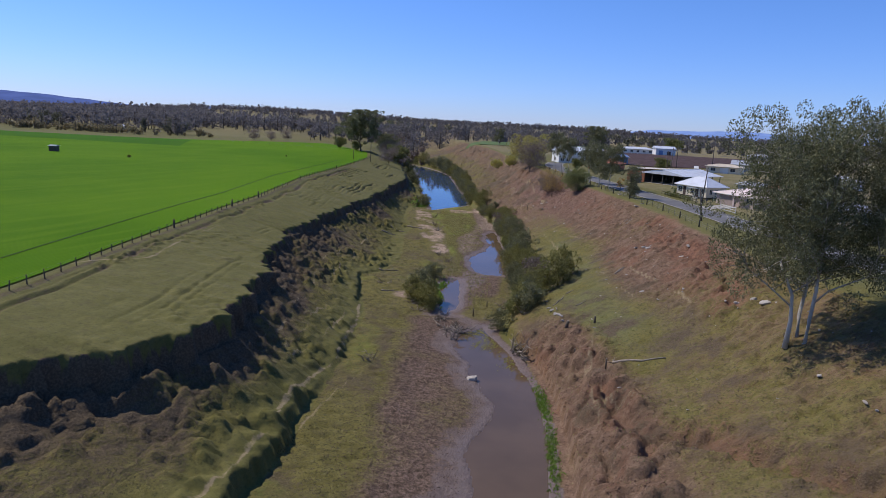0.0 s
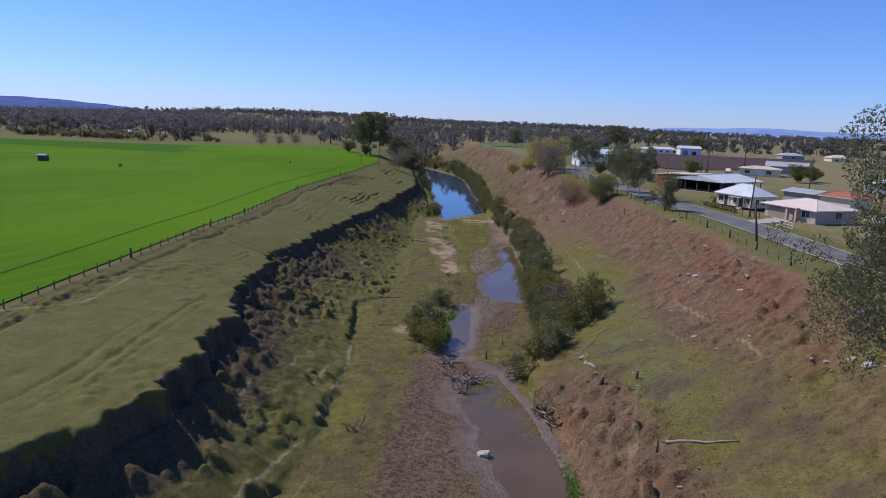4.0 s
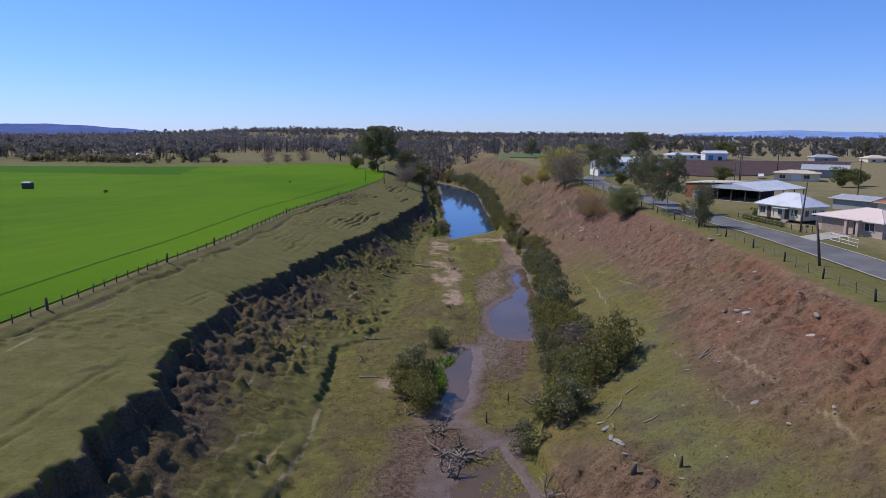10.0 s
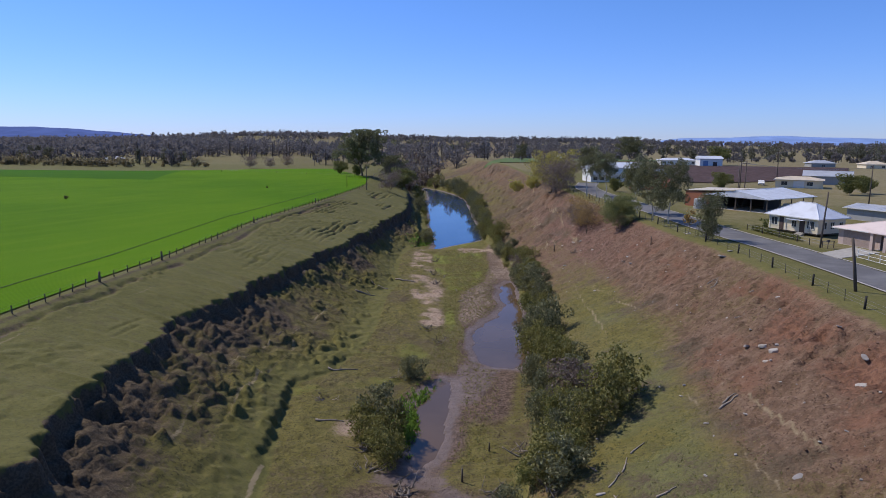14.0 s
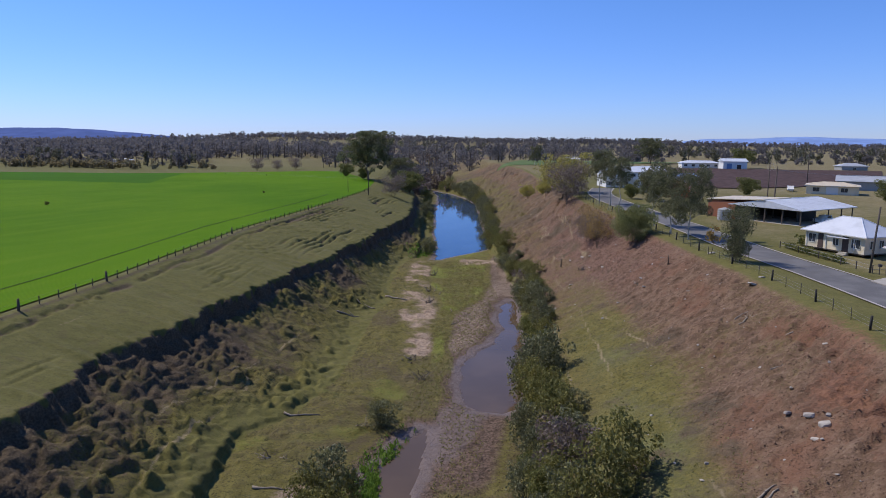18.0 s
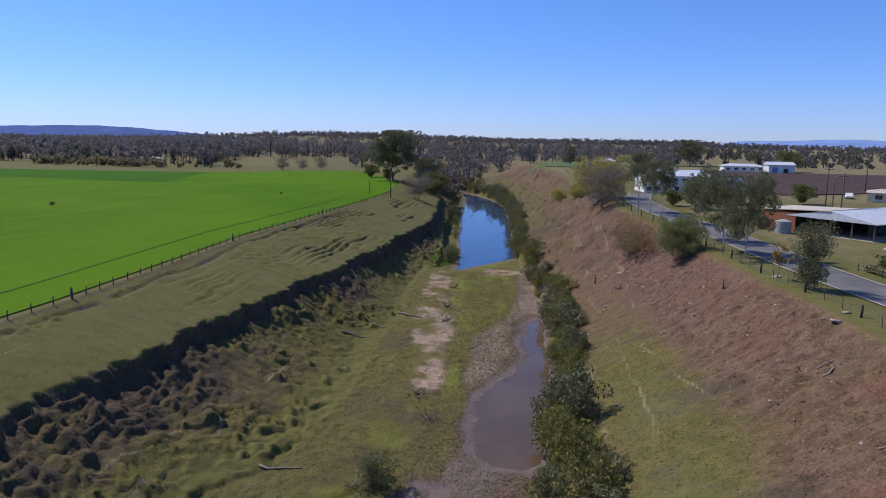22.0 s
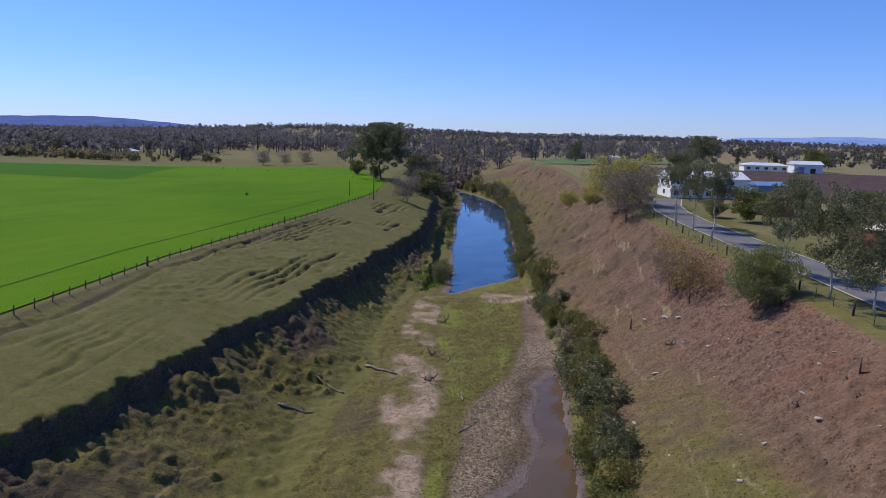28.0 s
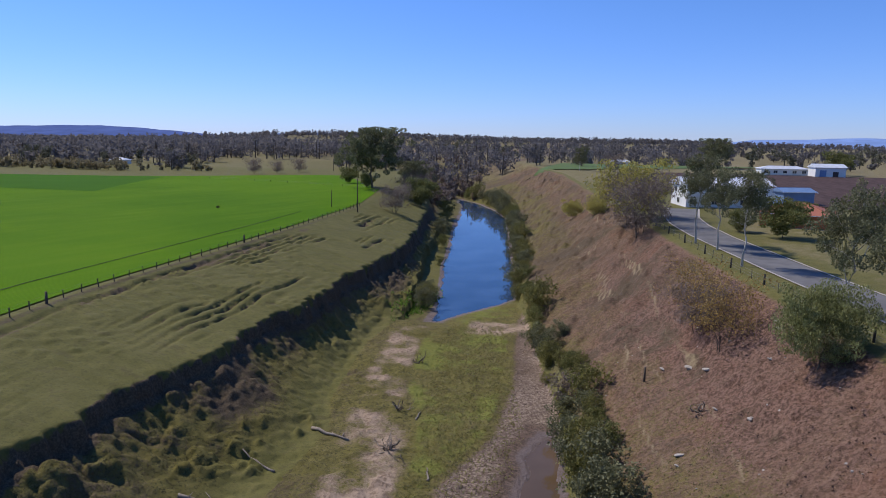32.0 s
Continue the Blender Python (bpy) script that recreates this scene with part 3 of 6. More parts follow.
def build_ground():
    xs = spaced([(-4600, -800, 300, 120), (-800, -140, 100, 8), (-140, -70, 6, 0.6), (-70, -50, 0.34, 0.26), (-50, -24, 0.19, 0.21), (-24, -6, 0.36, 0.38), (-6, 28, 0.32, 0.34), (28, 60, 0.6, 4), (60, 300, 6, 60), (300, 4600, 80, 400)])
    ys = spaced([(-400, -20, 60, 6), (-20, 34, 5, 1), (34, 44, 0.8, 0.4), (44, 200, 0.22, 0.28), (200, 300, 0.36, 0.9), (300, 620, 1.2, 4), (620, 1500, 10, 60), (1500, 4800, 90, 400)])
    X, Y = np.meshgrid(xs, ys)
    Z = height(X, Y)
    nx, ny = len(xs), len(ys)
    me = bpy.data.meshes.new("ground")
    me.vertices.add(nx * ny)
    me.vertices.foreach_set("co", np.stack([X, Y, Z], -1).astype(np.float32).ravel())
    i = (np.arange(ny - 1)[:, None] * nx + np.arange(nx - 1)[None]).ravel()
    quads = np.stack([i, i + 1, i + nx + 1, i + nx], -1).astype(np.int32)
    me.loops.add(quads.size)
    me.loops.foreach_set("vertex_index", quads.ravel())
    me.polygons.add(len(quads))
    me.polygons.foreach_set("loop_start", np.arange(0, quads.size, 4, dtype=np.int32))
    me.update(calc_edges=True)
    me.polygons.foreach_set("use_smooth", np.ones(len(quads), bool))
    s, u, m, bench = bank_share(X, Y), X - lip_x(Y), pool_inside(X, Y), BENCH(Y)
    big, mid = rough_noise(X, Y, 22, 80), rough_noise(X, Y, 6, 84)
    flat = ((X > bench) & (s <= 0.02)).astype(float)
    small = rough_noise(X, Y, 2.2, 88)
    green_belt = np.exp(-(((s - 0.36) / 0.21) ** 2)) * np.maximum(step(s, 0.20, 0.32), step(Y, 84, 98)) * step(Y, 64, 84) * (1 - step(Y, 140, 178))
    upper = step(s, 0.46, 0.66)
    earth = (0.54 - 0.06 * (1 - step(Y, 78, 92)) + 0.12 * step(Y, 170, 190) + 0.30 * upper * step(Y, 80, 100) - 0.36 * green_belt + 0.20 * big + 0.18 * mid + 0.12 * small - 0.24 * step(Y, 235, 290) + 0.36 * (1 - step(s, 0.2, 0.34)) * (1 - step(Y, 84, 98))) * step(s, 0.0, 0.03 + 0.09 * step(Y, 84, 98)) * (1 - step(s, 0.97, 1.06))
    slope = step(u, 0.3, 1.0) * (1 - step(X, bench - 8, bench - 1))
    bare = slope * (0.39 + 0.30 * big + 0.26 * mid + 0.2 * small + 0.20 * (1 - step(u, 4, 9))) * (u > 0)
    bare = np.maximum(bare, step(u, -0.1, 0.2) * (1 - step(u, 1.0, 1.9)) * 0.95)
    # creek bed: sand strip, green strip, speckled gravel and a silt margin, one beside the other
    sand_l, sand_r = np.interp(Y, (150, 157, 165, 174, 185, 197, 219, 226), (-21.3, -23.7, -25.8, -29, -31.8, -34.8, -39, -37)), np.interp(Y, (150, 158, 166, 176, 187, 199, 221, 228), (-18.2, -19.5, -21.2, -22.4, -25.1, -29.9, -34.6, -33))
    green_r = np.interp(Y, (100, 140, 151, 159, 172, 177, 189, 203, 234), (-19, -14.6, -15.1, -17.3, -19.5, -20, -17.2, -17.9, -22.4))
    sand = flat * step(X, sand_l - 1.8, sand_l + 1.4) * (1 - step(X, sand_r - 1.4, sand_r + 1.8)) * step(Y, 146, 154) * (1 - step(Y, 222, 228)) * (0.56 + 0.5 * mid + 0.4 * small)
    sand = np.maximum(sand, flat * step(Y, 222, 227) * (1 - step(Y, 231, 234)) * step(X, -31, -28) * (0.62 + 0.4 * small))
    sand = np.maximum(sand, flat * np.exp(-((X + 20.5) ** 2 + ((Y - 112.5) * 0.7) ** 2) / 5.0) * 0.75)
    mud = flat * np.maximum(step(m, -4.5, -0.8) * 0.85 * (1 - step(Y, 146, 150)), step(X, bench + 2, bench + 10) * (1 - step(Y, 98, 110)) * (0.72 + 0.30 * mid + 0.2 * big))
    mud = np.maximum(mud, flat * np.clip((1 - step(np.abs(X + 9 + (Y - 125) * 0.03), 2.0, 6.5)) * step(Y, 112, 122) * (1 - step(Y, 142, 152)), 0, 1) * 0.92)
    mud = np.maximum(mud, flat * step(X, green_r - 1.0, green_r + 1.4) * step(Y, 144, 152) * (0.80 + 0.25 * mid))
    lush = flat * ((0.16 + 0.3 * big + 0.3 * mid) * (1 - step(Y, 140, 150)) + (1 - step(X, green_r - 1.4, green_r + 0.6)) * step(X, sand_r - 0.6, sand_r + 1.0) * step(Y, 144, 152) * (0.47 + 0.5 * mid + 0.4 * small) - 0.5 * mud)
    lush = np.maximum(lush, flat * (X < bench + 9) * step(Y, 96, 108) * (1 - step(Y, 140, 150)) * (0.22 + 0.45 * mid + 0.3 * big))
    lush = np.maximum(lush, (1 - step(np.abs(X - TOE(Y) - 0.1), 0.2, 0.8)) * step(Y, 54, 60) * (1 - step(Y, 76, 84)) * (0.55 + 0.5 * mid))
    bare = np.maximum(bare, flat * (0.40 + 0.3 * mid + 0.2 * big + 0.15 * small) * (1 - step(mud, 0.2, 0.6)) * (1 - step(lush, 0.3, 0.6)))
    # Ruts are coloured darker towards their bottoms, painting in shade over bare soil.
    bare = np.maximum(bare, np.clip(1.9 * ruts(X, Y) - 0.1, 0, 0.95) * (u < 0))
    bare = np.maximum(bare, 0.75 * np.exp(-(((X - FENCE_L(Y) - 2.3) / 1.0) ** 2)) * (Y < 250) * (0.6 + 0.6 * small + 0.4 * mid))
    bare = np.maximum(bare, (1 - step(np.abs(X - FENCE_L(Y) - 0.4 - 0.3 * mid), 0.2, 0.8)) * 0.55 * (Y < 300))
    bare = np.maximum(bare, step(s, 0.04, 0.12) * (1 - step(s, 0.97, 1.04)) * step(Y, 190, 220) * (0.46 + 0.2 * big + 0.2 * mid))
    bare = np.maximum(bare, step(s, 0.04, 0.1) * (1 - step(s, 0.6, 0.8)) * (0.30 + 0.3 * small + 0.35 * mid))
    far_plain = step(Y, 440, 520) + step(X, 60, 90) * step(Y, 150, 260)
    earth = np.maximum(earth, np.clip(far_plain, 0, 1) * (0.42 + 0.45 * rough_noise(X, Y, 160, 92) + 0.15 * rough_noise(X, Y, 40, 95)))
    
    silt = flat * step(m, -1.9 - 0.8 * mid, -0.7 - 0.8 * mid) * (0.8 + 0.3 * small)
    silt = np.maximum(silt, flat * step(m, -4.2 - 1.5 * mid, -2.2) * (1 - step(Y, 104, 112)) * (0.55 + 0.5 * mid + 0.4 * small))
    silt = np.maximum(silt, flat * (1 - step(np.abs(X + 10.2 - (Y - 134) * 0.12), 1.6, 4.2)) * step(Y, 118, 126) * (1 - step(Y, 138, 146)) * (0.78 + 0.35 * small + 0.3 * mid))
    red = np.exp(-((near_line(X, Y, RED_CUT) / 3.6) ** 2)) * (0.46 + 0.35 * mid + 0.25 * small) + 0.75 * np.exp(-((near_line(X, Y, GULLY) / 2.6) ** 2)) * (0.6 + 0.4 * mid)
    red = red + step(s, 0.55, 0.8) * (1 - step(s, 0.95, 1.02)) * step(Y, 82, 100) * (1 - step(Y, 160, 190)) * np.clip(0.08 + 0.45 * mid + 0.35 * big, 0, 1)
    red = np.maximum(red, 0.9 * np.exp(-(((X - 35.5) / 3.5) ** 2 + ((Y - 200) / 4.5) ** 2)))
    sward = green_belt * np.clip(0.50 + 0.45 * mid + 0.35 * big + 0.2 * small, 0, 1) * step(s, 0.04, 0.12)
    mauve = step(Y, 150, 178) * (1 - step(Y, 225, 260)) * (0.85 + 0.4 * mid)
    shingle = np.where(Y > 140, mud, 0) * step(Y, 146, 160) * (0.95 + 0.5 * big) * (1 - 0.6 * step(m, -3.5, -1.5))
    sward = np.maximum(sward, (1 - step(s, 0.12, 0.26)) * step(s, 0.03, 0.08) * step(Y, 150, 170) * (1 - step(Y, 205, 225)) * (0.5 + 0.4 * mid))
    road = np.interp(Y, (60, 138, 190, 236, 262, 300), (48, 30.6, 18.3, 7.4, 4.6, 6))
    dry = step(X, road + 2, road + 9) * step(Y, 100, 130) * (0.50 + 0.30 * rough_noise(X, Y, 14, 97) + 0.15 * small) + np.clip(far_plain, 0, 1) * (0.50 + 0.4 * rough_noise(X, Y, 90, 99))
    dry = np.maximum(dry, step(Y, 300, 380) * (X > FENCE_R(Y)) * 0.6)
    track = np.zeros_like(X)
    for rank, points in enumerate(TRACKS):
        d = near_line(X + 0.5 * soft_noise(X, Y, 4, 90), Y, points)
        track = np.maximum(track, (0.95 if rank == 0 else 0.62) * (1 - step(d, 0.06, 0.36)) * (0.7 + 0.55 * soft_noise(X, Y, 4, 91)))
    rugged = np.maximum(slope, np.maximum(0.9 * flat, step(s, 0.02, 0.1) * (1 - step(s, 0.96, 1.02))))
    wet = np.clip(step(m, -3.0, 0.0) * flat, 0, 1)
    for key, values in (("earth", earth), ("bare", bare), ("mud", mud), ("sand", sand), ("lush", lush), ("track", track), ("wet", wet), ("silt", silt), ("rugged", rugged), ("red", red), ("dry", dry), ("sward", sward), ("mauve", mauve), ("shingle", shingle)):
        a = me.attributes.new(key, "FLOAT", "POINT")
        a.data.foreach_set("value", np.clip(values, 0, 1).astype(np.float32).ravel())
    me.materials.append(GROUND)
    return tagged(new("ground", me), "grassy creek banks with eroded red-brown slopes", "ground", kind="structure")


build_ground()


def build_pool(key, label, material=WATER):
    left, right, y0, y1 = POOLS[key]
    ys = np.arange(y0 - 1, y1 + 1.01, 1.5 if y1 - y0 < 120 else 3.0)
    verts, faces = [], []
    for y in ys:
        verts += [(float(left(y)) - 1.5, float(y), 0.0), (float(right(y)) + 1.2, float(y), 0.0)]
    for k in range(len(ys) - 1):
        faces.append((2 * k, 2 * k + 1, 2 * k + 3, 2 * k + 2))
    return tagged(mesh_object("water", verts, faces, material), label, "water", kind="structure")


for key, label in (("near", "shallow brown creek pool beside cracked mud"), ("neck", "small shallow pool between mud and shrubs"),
                   ("middle", "still brown creek pool below green shrubs"), ("upper", "long creek pool with the reflected sky's blue painted in")):
    build_pool(key, label, SKY_BLUE_WATER if key == "upper" else WATER)


def sheet(name, rows, material, label, category, lift=0.05, kind="structure", spacing=4.0, across=24):
    """A sheet draped over the ground between a left and a right line."""
    verts, faces = [], []
    for y, x0, x1 in rows:
        xs = np.linspace(x0, x1, across)
        zs = height(xs, np.full(across, y)) + lift
        verts += [(float(a), float(y), float(b)) for a, b in zip(xs, zs)]
    for r in range(len(rows) - 1):
        for k in range(across - 1):
            i = r * across + k
            faces.append((i, i + 1, i + across + 1, i + across))
    return tagged(mesh_object(name, verts, faces, material), label, category, kind=kind)


crop_rows = []
for y in np.arange(-60, 436, 4.0):
    far_left = -420 + max(0, (y - 330)) * 3.0
    right_edge = float(FENCE_L(y)) - 1.2 if y < 345 else float(FENCE_L(345)) - 1.2 - (y - 345) * 0.6
    if right_edge > far_left + 2:
        crop_rows.append((float(y), far_left, right_edge))
sheet("crop_field", crop_rows, CROP, "bright green young crop in a wide field", "field", 0.12, across=60)
sheet("crop_field", [(float(q), -420 + max(0, (q - 330)) * 3.0, float(np.interp(q, (300, 313, 400, 424), (-167, -173, -214, -222)))) for q in np.arange(300, 392, 4.0)],
      plain("darker_crop", (0.050, 0.135, 0.006), 0.85, 0.05, 0.9, spec=0.03), "darker green strip of young crop", "field", 0.16, across=30)
sheet("ploughed_field", [(float(y), float(np.interp(y, (291, 325, 400, 452), (41, 12, 3, 4))), float(np.interp(y, (291, 303, 323, 361, 452), (46, 66, 82, 113, 146)))) for y in np.arange(291, 453, 7)], PLOUGHED, "dark brown ploughed field", "field", 0.25, across=12)
sheet("pasture", [(float(y), float(np.interp(y, (445, 470, 540, 580), (-52, -50, -48, -36))), float(np.interp(y, (445, 470, 540, 580), (-55, -18, 66, 70)))) for y in np.arange(445, 581, 9)], PASTURE, "strip of green pasture behind the creek", "field", 0.3, across=12)
sheet("road", [(float(y), float(ROAD_MID(y)) - 3.0, float(ROAD_MID(y)) + 3.0) for y in np.arange(60, 281, 2.0)], ASPHALT, "grey sealed road along the top of the bank", "road", 0.06, across=8)


for side in (-3.3, 3.0):
    sheet("kerb", [(float(q), float(ROAD_MID(q)) + side, float(ROAD_MID(q)) + side + 0.3) for q in np.arange(60, 281, 2.0)], plain("pale_kerb", (0.46, 0.42, 0.37), 0.75, 1.5, 0.9, bump=0.2), "low pale concrete kerb beside the road", "kerb", 0.12, across=3)


# ---- building helpers ----
def part(name, bm, material, parent, label="", smooth=False):
    me = bpy.data.meshes.new(name)
    bm.to_mesh(me)
    bm.free()
    me.materials.append(material)
    if smooth:
        me.polygons.foreach_set("use_smooth", np.ones(len(me.polygons), bool))
    ob = new(name, me)
    ob.parent = parent
    if label:
        ob["label"] = label
    return ob


def shared(name, me, parent, m):
    """One more object on a mesh that others use too."""
    ob = new(name, me)
    ob.parent = parent
    ob.matrix_basis = m
    return ob


def mesh_of(bm, name, material, smooth=False):
    me = bpy.data.meshes.new(name)
    bm.to_mesh(me)
    bm.free()
    me.materials.append(material)
    if smooth:
        me.polygons.foreach_set("use_smooth", np.ones(len(me.polygons), bool))
    return me


def thing(name, x, y, z=None, turn=0.0, label="", category="", group="", kind=""):
    ob = new(name)
    ob.empty_display_size = 0.2
    ob.matrix_basis = pose(x, y, ground_z(x, y) if z is None else z, 0, 0, turn)
    return tagged(ob, label, category, group, kind)


def box(bm, x0, x1, y0, y1, z0, z1):
    v = [bm.verts.new((x, y, z)) for z in (z0, z1) for x, y in ((x0, y0), (x1, y0), (x1, y1), (x0, y1))]
    for f in ((3, 2, 1, 0), (4, 5, 6, 7), (0, 1, 5, 4), (1, 2, 6, 5), (2, 3, 7, 6), (3, 0, 4, 7)):
        bm.faces.new([v[i] for i in f])


def solid(*boxes):
    bm = bmesh.new()
    for b in boxes:
        box(bm, *b)
    return bm


def tube(bm, points, radii, sides=6):
    """A tapered tube along the points."""
    rings = []
    for k, (p, r) in enumerate(zip(points, radii)):
        a, b = Vector(points[max(k - 1, 0)]), Vector(points[min(k + 1, len(points) - 1)])
        q = (b - a).to_track_quat("Z", "Y")
        rings.append([bm.verts.new(Vector(p) + q @ Vector((r * math.cos(t), r * math.sin(t), 0))) for t in (2 * math.pi * i / sides for i in range(sides))])
    for lo, hi in zip(rings, rings[1:]):
        for i in range(sides):
            bm.faces.new((lo[i], lo[(i + 1) % sides], hi[(i + 1) % sides], hi[i]))
    bm.faces.new(rings[0][::-1])
    bm.faces.new(rings[-1])


def leaf_mesh(name, centres, size, rng, material, hang=0.0, slim=0.5):
    """Many small leaf sprays, each a bent diamond of four corners."""
    n = len(centres)
    d = rng.normal(size=(n, 3))
    d[:, 2] -= hang
    d /= np.linalg.norm(d, axis=1, keepdims=True)
    side = np.cross(d, rng.normal(size=(n, 3)))
    side /= np.linalg.norm(side, axis=1, keepdims=True) + 1e-9
    s = (size * rng.uniform(0.6, 1.35, n))[:, None]
    up = np.cross(d, side)
    co = np.stack([centres - d * s, centres + side * s * slim + up * s * 0.15, centres + d * s, centres - side * s * slim + up * s * 0.15], 1)
    me = bpy.data.meshes.new(name)
    me.vertices.add(4 * n)
    me.vertices.foreach_set("co", co.astype(np.float32).ravel())
    me.loops.add(4 * n)
    me.loops.foreach_set("vertex_index", np.arange(4 * n, dtype=np.int32))
    me.polygons.add(n)
    me.polygons.foreach_set("loop_start", np.arange(0, 4 * n, 4, dtype=np.int32))
    me.update(calc_edges=True)
    me.materials.append(material)
    return me


def ball_points(rng, n, centre, radius, flat=0.75):
    p = rng.normal(size=(n, 3))
    p *= (rng.uniform(0.35, 1.0, n) ** 0.5 / np.linalg.norm(p, axis=1))[:, None]
    return np.array(centre) + p * radius * np.array([1, 1, flat])


def bent(a, b, rng, wobble, count=5, lift=0.0):
    """Points of a crooked limb from a to b."""
    a, b = np.array(a, float), np.array(b, float)
    out = []
    for k in range(count):
        f = k / (count - 1)
        p = a + (b - a) * f + rng.normal(size=3) * wobble * math.sin(math.pi * f)
        p[2] += lift * math.sin(math.pi * f)
        out.append(tuple(p))
    return out


def tree(name, seed, tall, spread, leaf, bark, label, category="tree", stems=1, fork=0.35, limbs=7, twigs=4, leaves=3600, leaf_size=0.30,
         clump=1.0, thick=0.0115, hang=0.5, low=0.45, flat=0.75, slim=0.5, twig_part=True, lean=None):
    """A tree at the origin: trunk, branches and a crown of clumped leaves on the twig ends."""
    rng = np.random.RandomState(seed)
    root = new(name)
    root.empty_display_size = 0.3
    trunk, branch, tips = bmesh.new(), bmesh.new(), []
    for k in range(stems):
        turn = 2 * math.pi * (k + rng.uniform(0, 0.6)) / stems
        base = (0.045 * tall * math.cos(turn), 0.045 * tall * math.sin(turn), -0.4) if stems > 1 else (0, 0, -0.4)
        bow = lean if lean is not None else (0.16 if stems > 1 else 0.05) * spread
        top = (base[0] + bow * math.cos(turn) * 2, base[1] + bow * math.sin(turn) * 2, tall * rng.uniform(0.78, 0.9))
        path = bent(base, top, rng, 0.025 * tall, 8)
        r0 = thick * tall / math.sqrt(stems) ** 0.6
        radii = [r0 * (1.35 if i == 0 else 1 - 0.85 * i / 7) for i in range(8)]
        tube(trunk, path, radii, 8)
        tips.append((path[-1], clump))
        for j in range(limbs):
            f = fork + (0.92 - fork) * (j + rng.uniform(0, 0.8)) / limbs
            i = min(int(f * 7), 6)
            start = np.array(path[i]) + (np.array(path[i + 1]) - np.array(path[i])) * (f * 7 - i)
            ang = j * 2.4 + rng.uniform(-0.5, 0.5) + turn
            reach = spread * 0.5 * rng.uniform(0.65, 1.05) * (1.0 - 0.45 * max(0, f - 0.45))
            z = max(tall * low, start[2] + reach * rng.uniform(0.25, 0.9))
            end = (start[0] + reach * math.cos(ang), start[1] + reach * math.sin(ang), min(z, tall * 0.98))
            limb = bent(start, end, rng, 0.06 * reach, 5, 0.1 * reach)
            rl = r0 * (1 - 0.8 * f) * 0.55
            tube(branch, limb, [rl * (1 - 0.8 * q / 4) for q in range(5)], 4)
            tips.append((limb[-1], clump * rng.uniform(0.8, 1.2)))
            for q in range(twigs):
                g = rng.uniform(0.35, 0.95)
                s = np.array(limb[min(int(g * 4), 3)])
                e = s + rng.normal(size=3) * np.array([1, 1, 0.7]) * spread * 0.13 + np.array([0, 0, 0.05 * tall])
                e[2] = min(max(e[2], tall * low * 0.9), tall)
                tube(branch, [tuple(s), tuple(e)], [rl * 0.4, rl * 0.1], 3)
                tips.append((tuple(e), clump * rng.uniform(0.6, 1.15)))
    part("trunk", trunk, bark, root, smooth=True)
    if twig_part:
        part("limb", branch, bark, root, smooth=True)
    else:
        branch.free()
    if leaves:
        w = np.array([c for _, c in tips]) ** 2
        counts = np.maximum((leaves * w / w.sum()).astype(int), 8)
        pts = np.concatenate([ball_points(rng, n, p, c, flat) for n, (p, c) in zip(counts, tips)])
        ob = new("crown", leaf_mesh("crown", pts, leaf_size, rng, leaf, hang, slim))
        ob.parent = root
    return tagged(root, label, category)


def place(ob, x, y, turn=0.0, size=1.0, z=None, label="", sink=0.0, group="", high=None):
    """A copy of a thing on the ground."""
    m = Matrix.Translation((x, y, (ground_z(x, y) if z is None else z) - sink)) @ Matrix.Rotation(radians(turn), 4, "Z") @ Matrix.Diagonal((size, size, high or size, 1))
    return tagged(copy_thing(ob, m), label, "", group)


def settle(ob, x, y, turn=0.0, size=1.0, z=None, sink=0.0):
    ob.matrix_basis = Matrix.Translation((x, y, (ground_z(x, y) if z is None else z) - sink)) @ Matrix.Rotation(radians(turn), 4, "Z") @ Matrix.Diagonal((size, size, size, 1))
    return ob


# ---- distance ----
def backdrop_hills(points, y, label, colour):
    n = Nodes("hazed_far_hill")
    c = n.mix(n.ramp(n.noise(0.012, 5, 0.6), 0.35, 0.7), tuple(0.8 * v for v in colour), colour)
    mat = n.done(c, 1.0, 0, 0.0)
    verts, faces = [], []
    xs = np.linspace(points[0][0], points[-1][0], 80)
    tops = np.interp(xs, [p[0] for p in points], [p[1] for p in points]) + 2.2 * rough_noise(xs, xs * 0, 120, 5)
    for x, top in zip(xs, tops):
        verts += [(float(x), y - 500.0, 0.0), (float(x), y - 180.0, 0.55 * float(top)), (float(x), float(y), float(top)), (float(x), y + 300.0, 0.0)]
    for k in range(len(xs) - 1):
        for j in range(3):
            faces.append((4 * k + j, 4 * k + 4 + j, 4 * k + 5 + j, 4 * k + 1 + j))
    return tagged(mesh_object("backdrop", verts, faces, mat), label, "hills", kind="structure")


# The blue of these hills is aerial haze, put into their base colour.
backdrop_hills([(-3900, 56), (-3300, 60), (-2810, 66), (-2610, 67), (-2480, 62), (-2330, 56), (-2130, 42), (-1880, 24), (-1600, 0)], 3000.0, "hills painted in haze blue on the horizon beyond the woods", (0.10, 0.145, 0.33))
backdrop_hills([(-1990, 0), (-1820, 27), (-1680, 38), (-1370, 46), (-1150, 44), (-900, 34), (-700, 24), (-500, 0)], 3100.0, "low wooded hill painted in haze blue on the horizon", (0.085, 0.115, 0.22))
backdrop_hills([(150, 0), (420, 36), (640, 42), (800, 50), (950, 46), (1180, 42), (1500, 50), (2100, 48), (2600, 36), (3200, 8)], 3000.0, "ranges painted in pale haze blue far across the plain", (0.22, 0.33, 0.60))


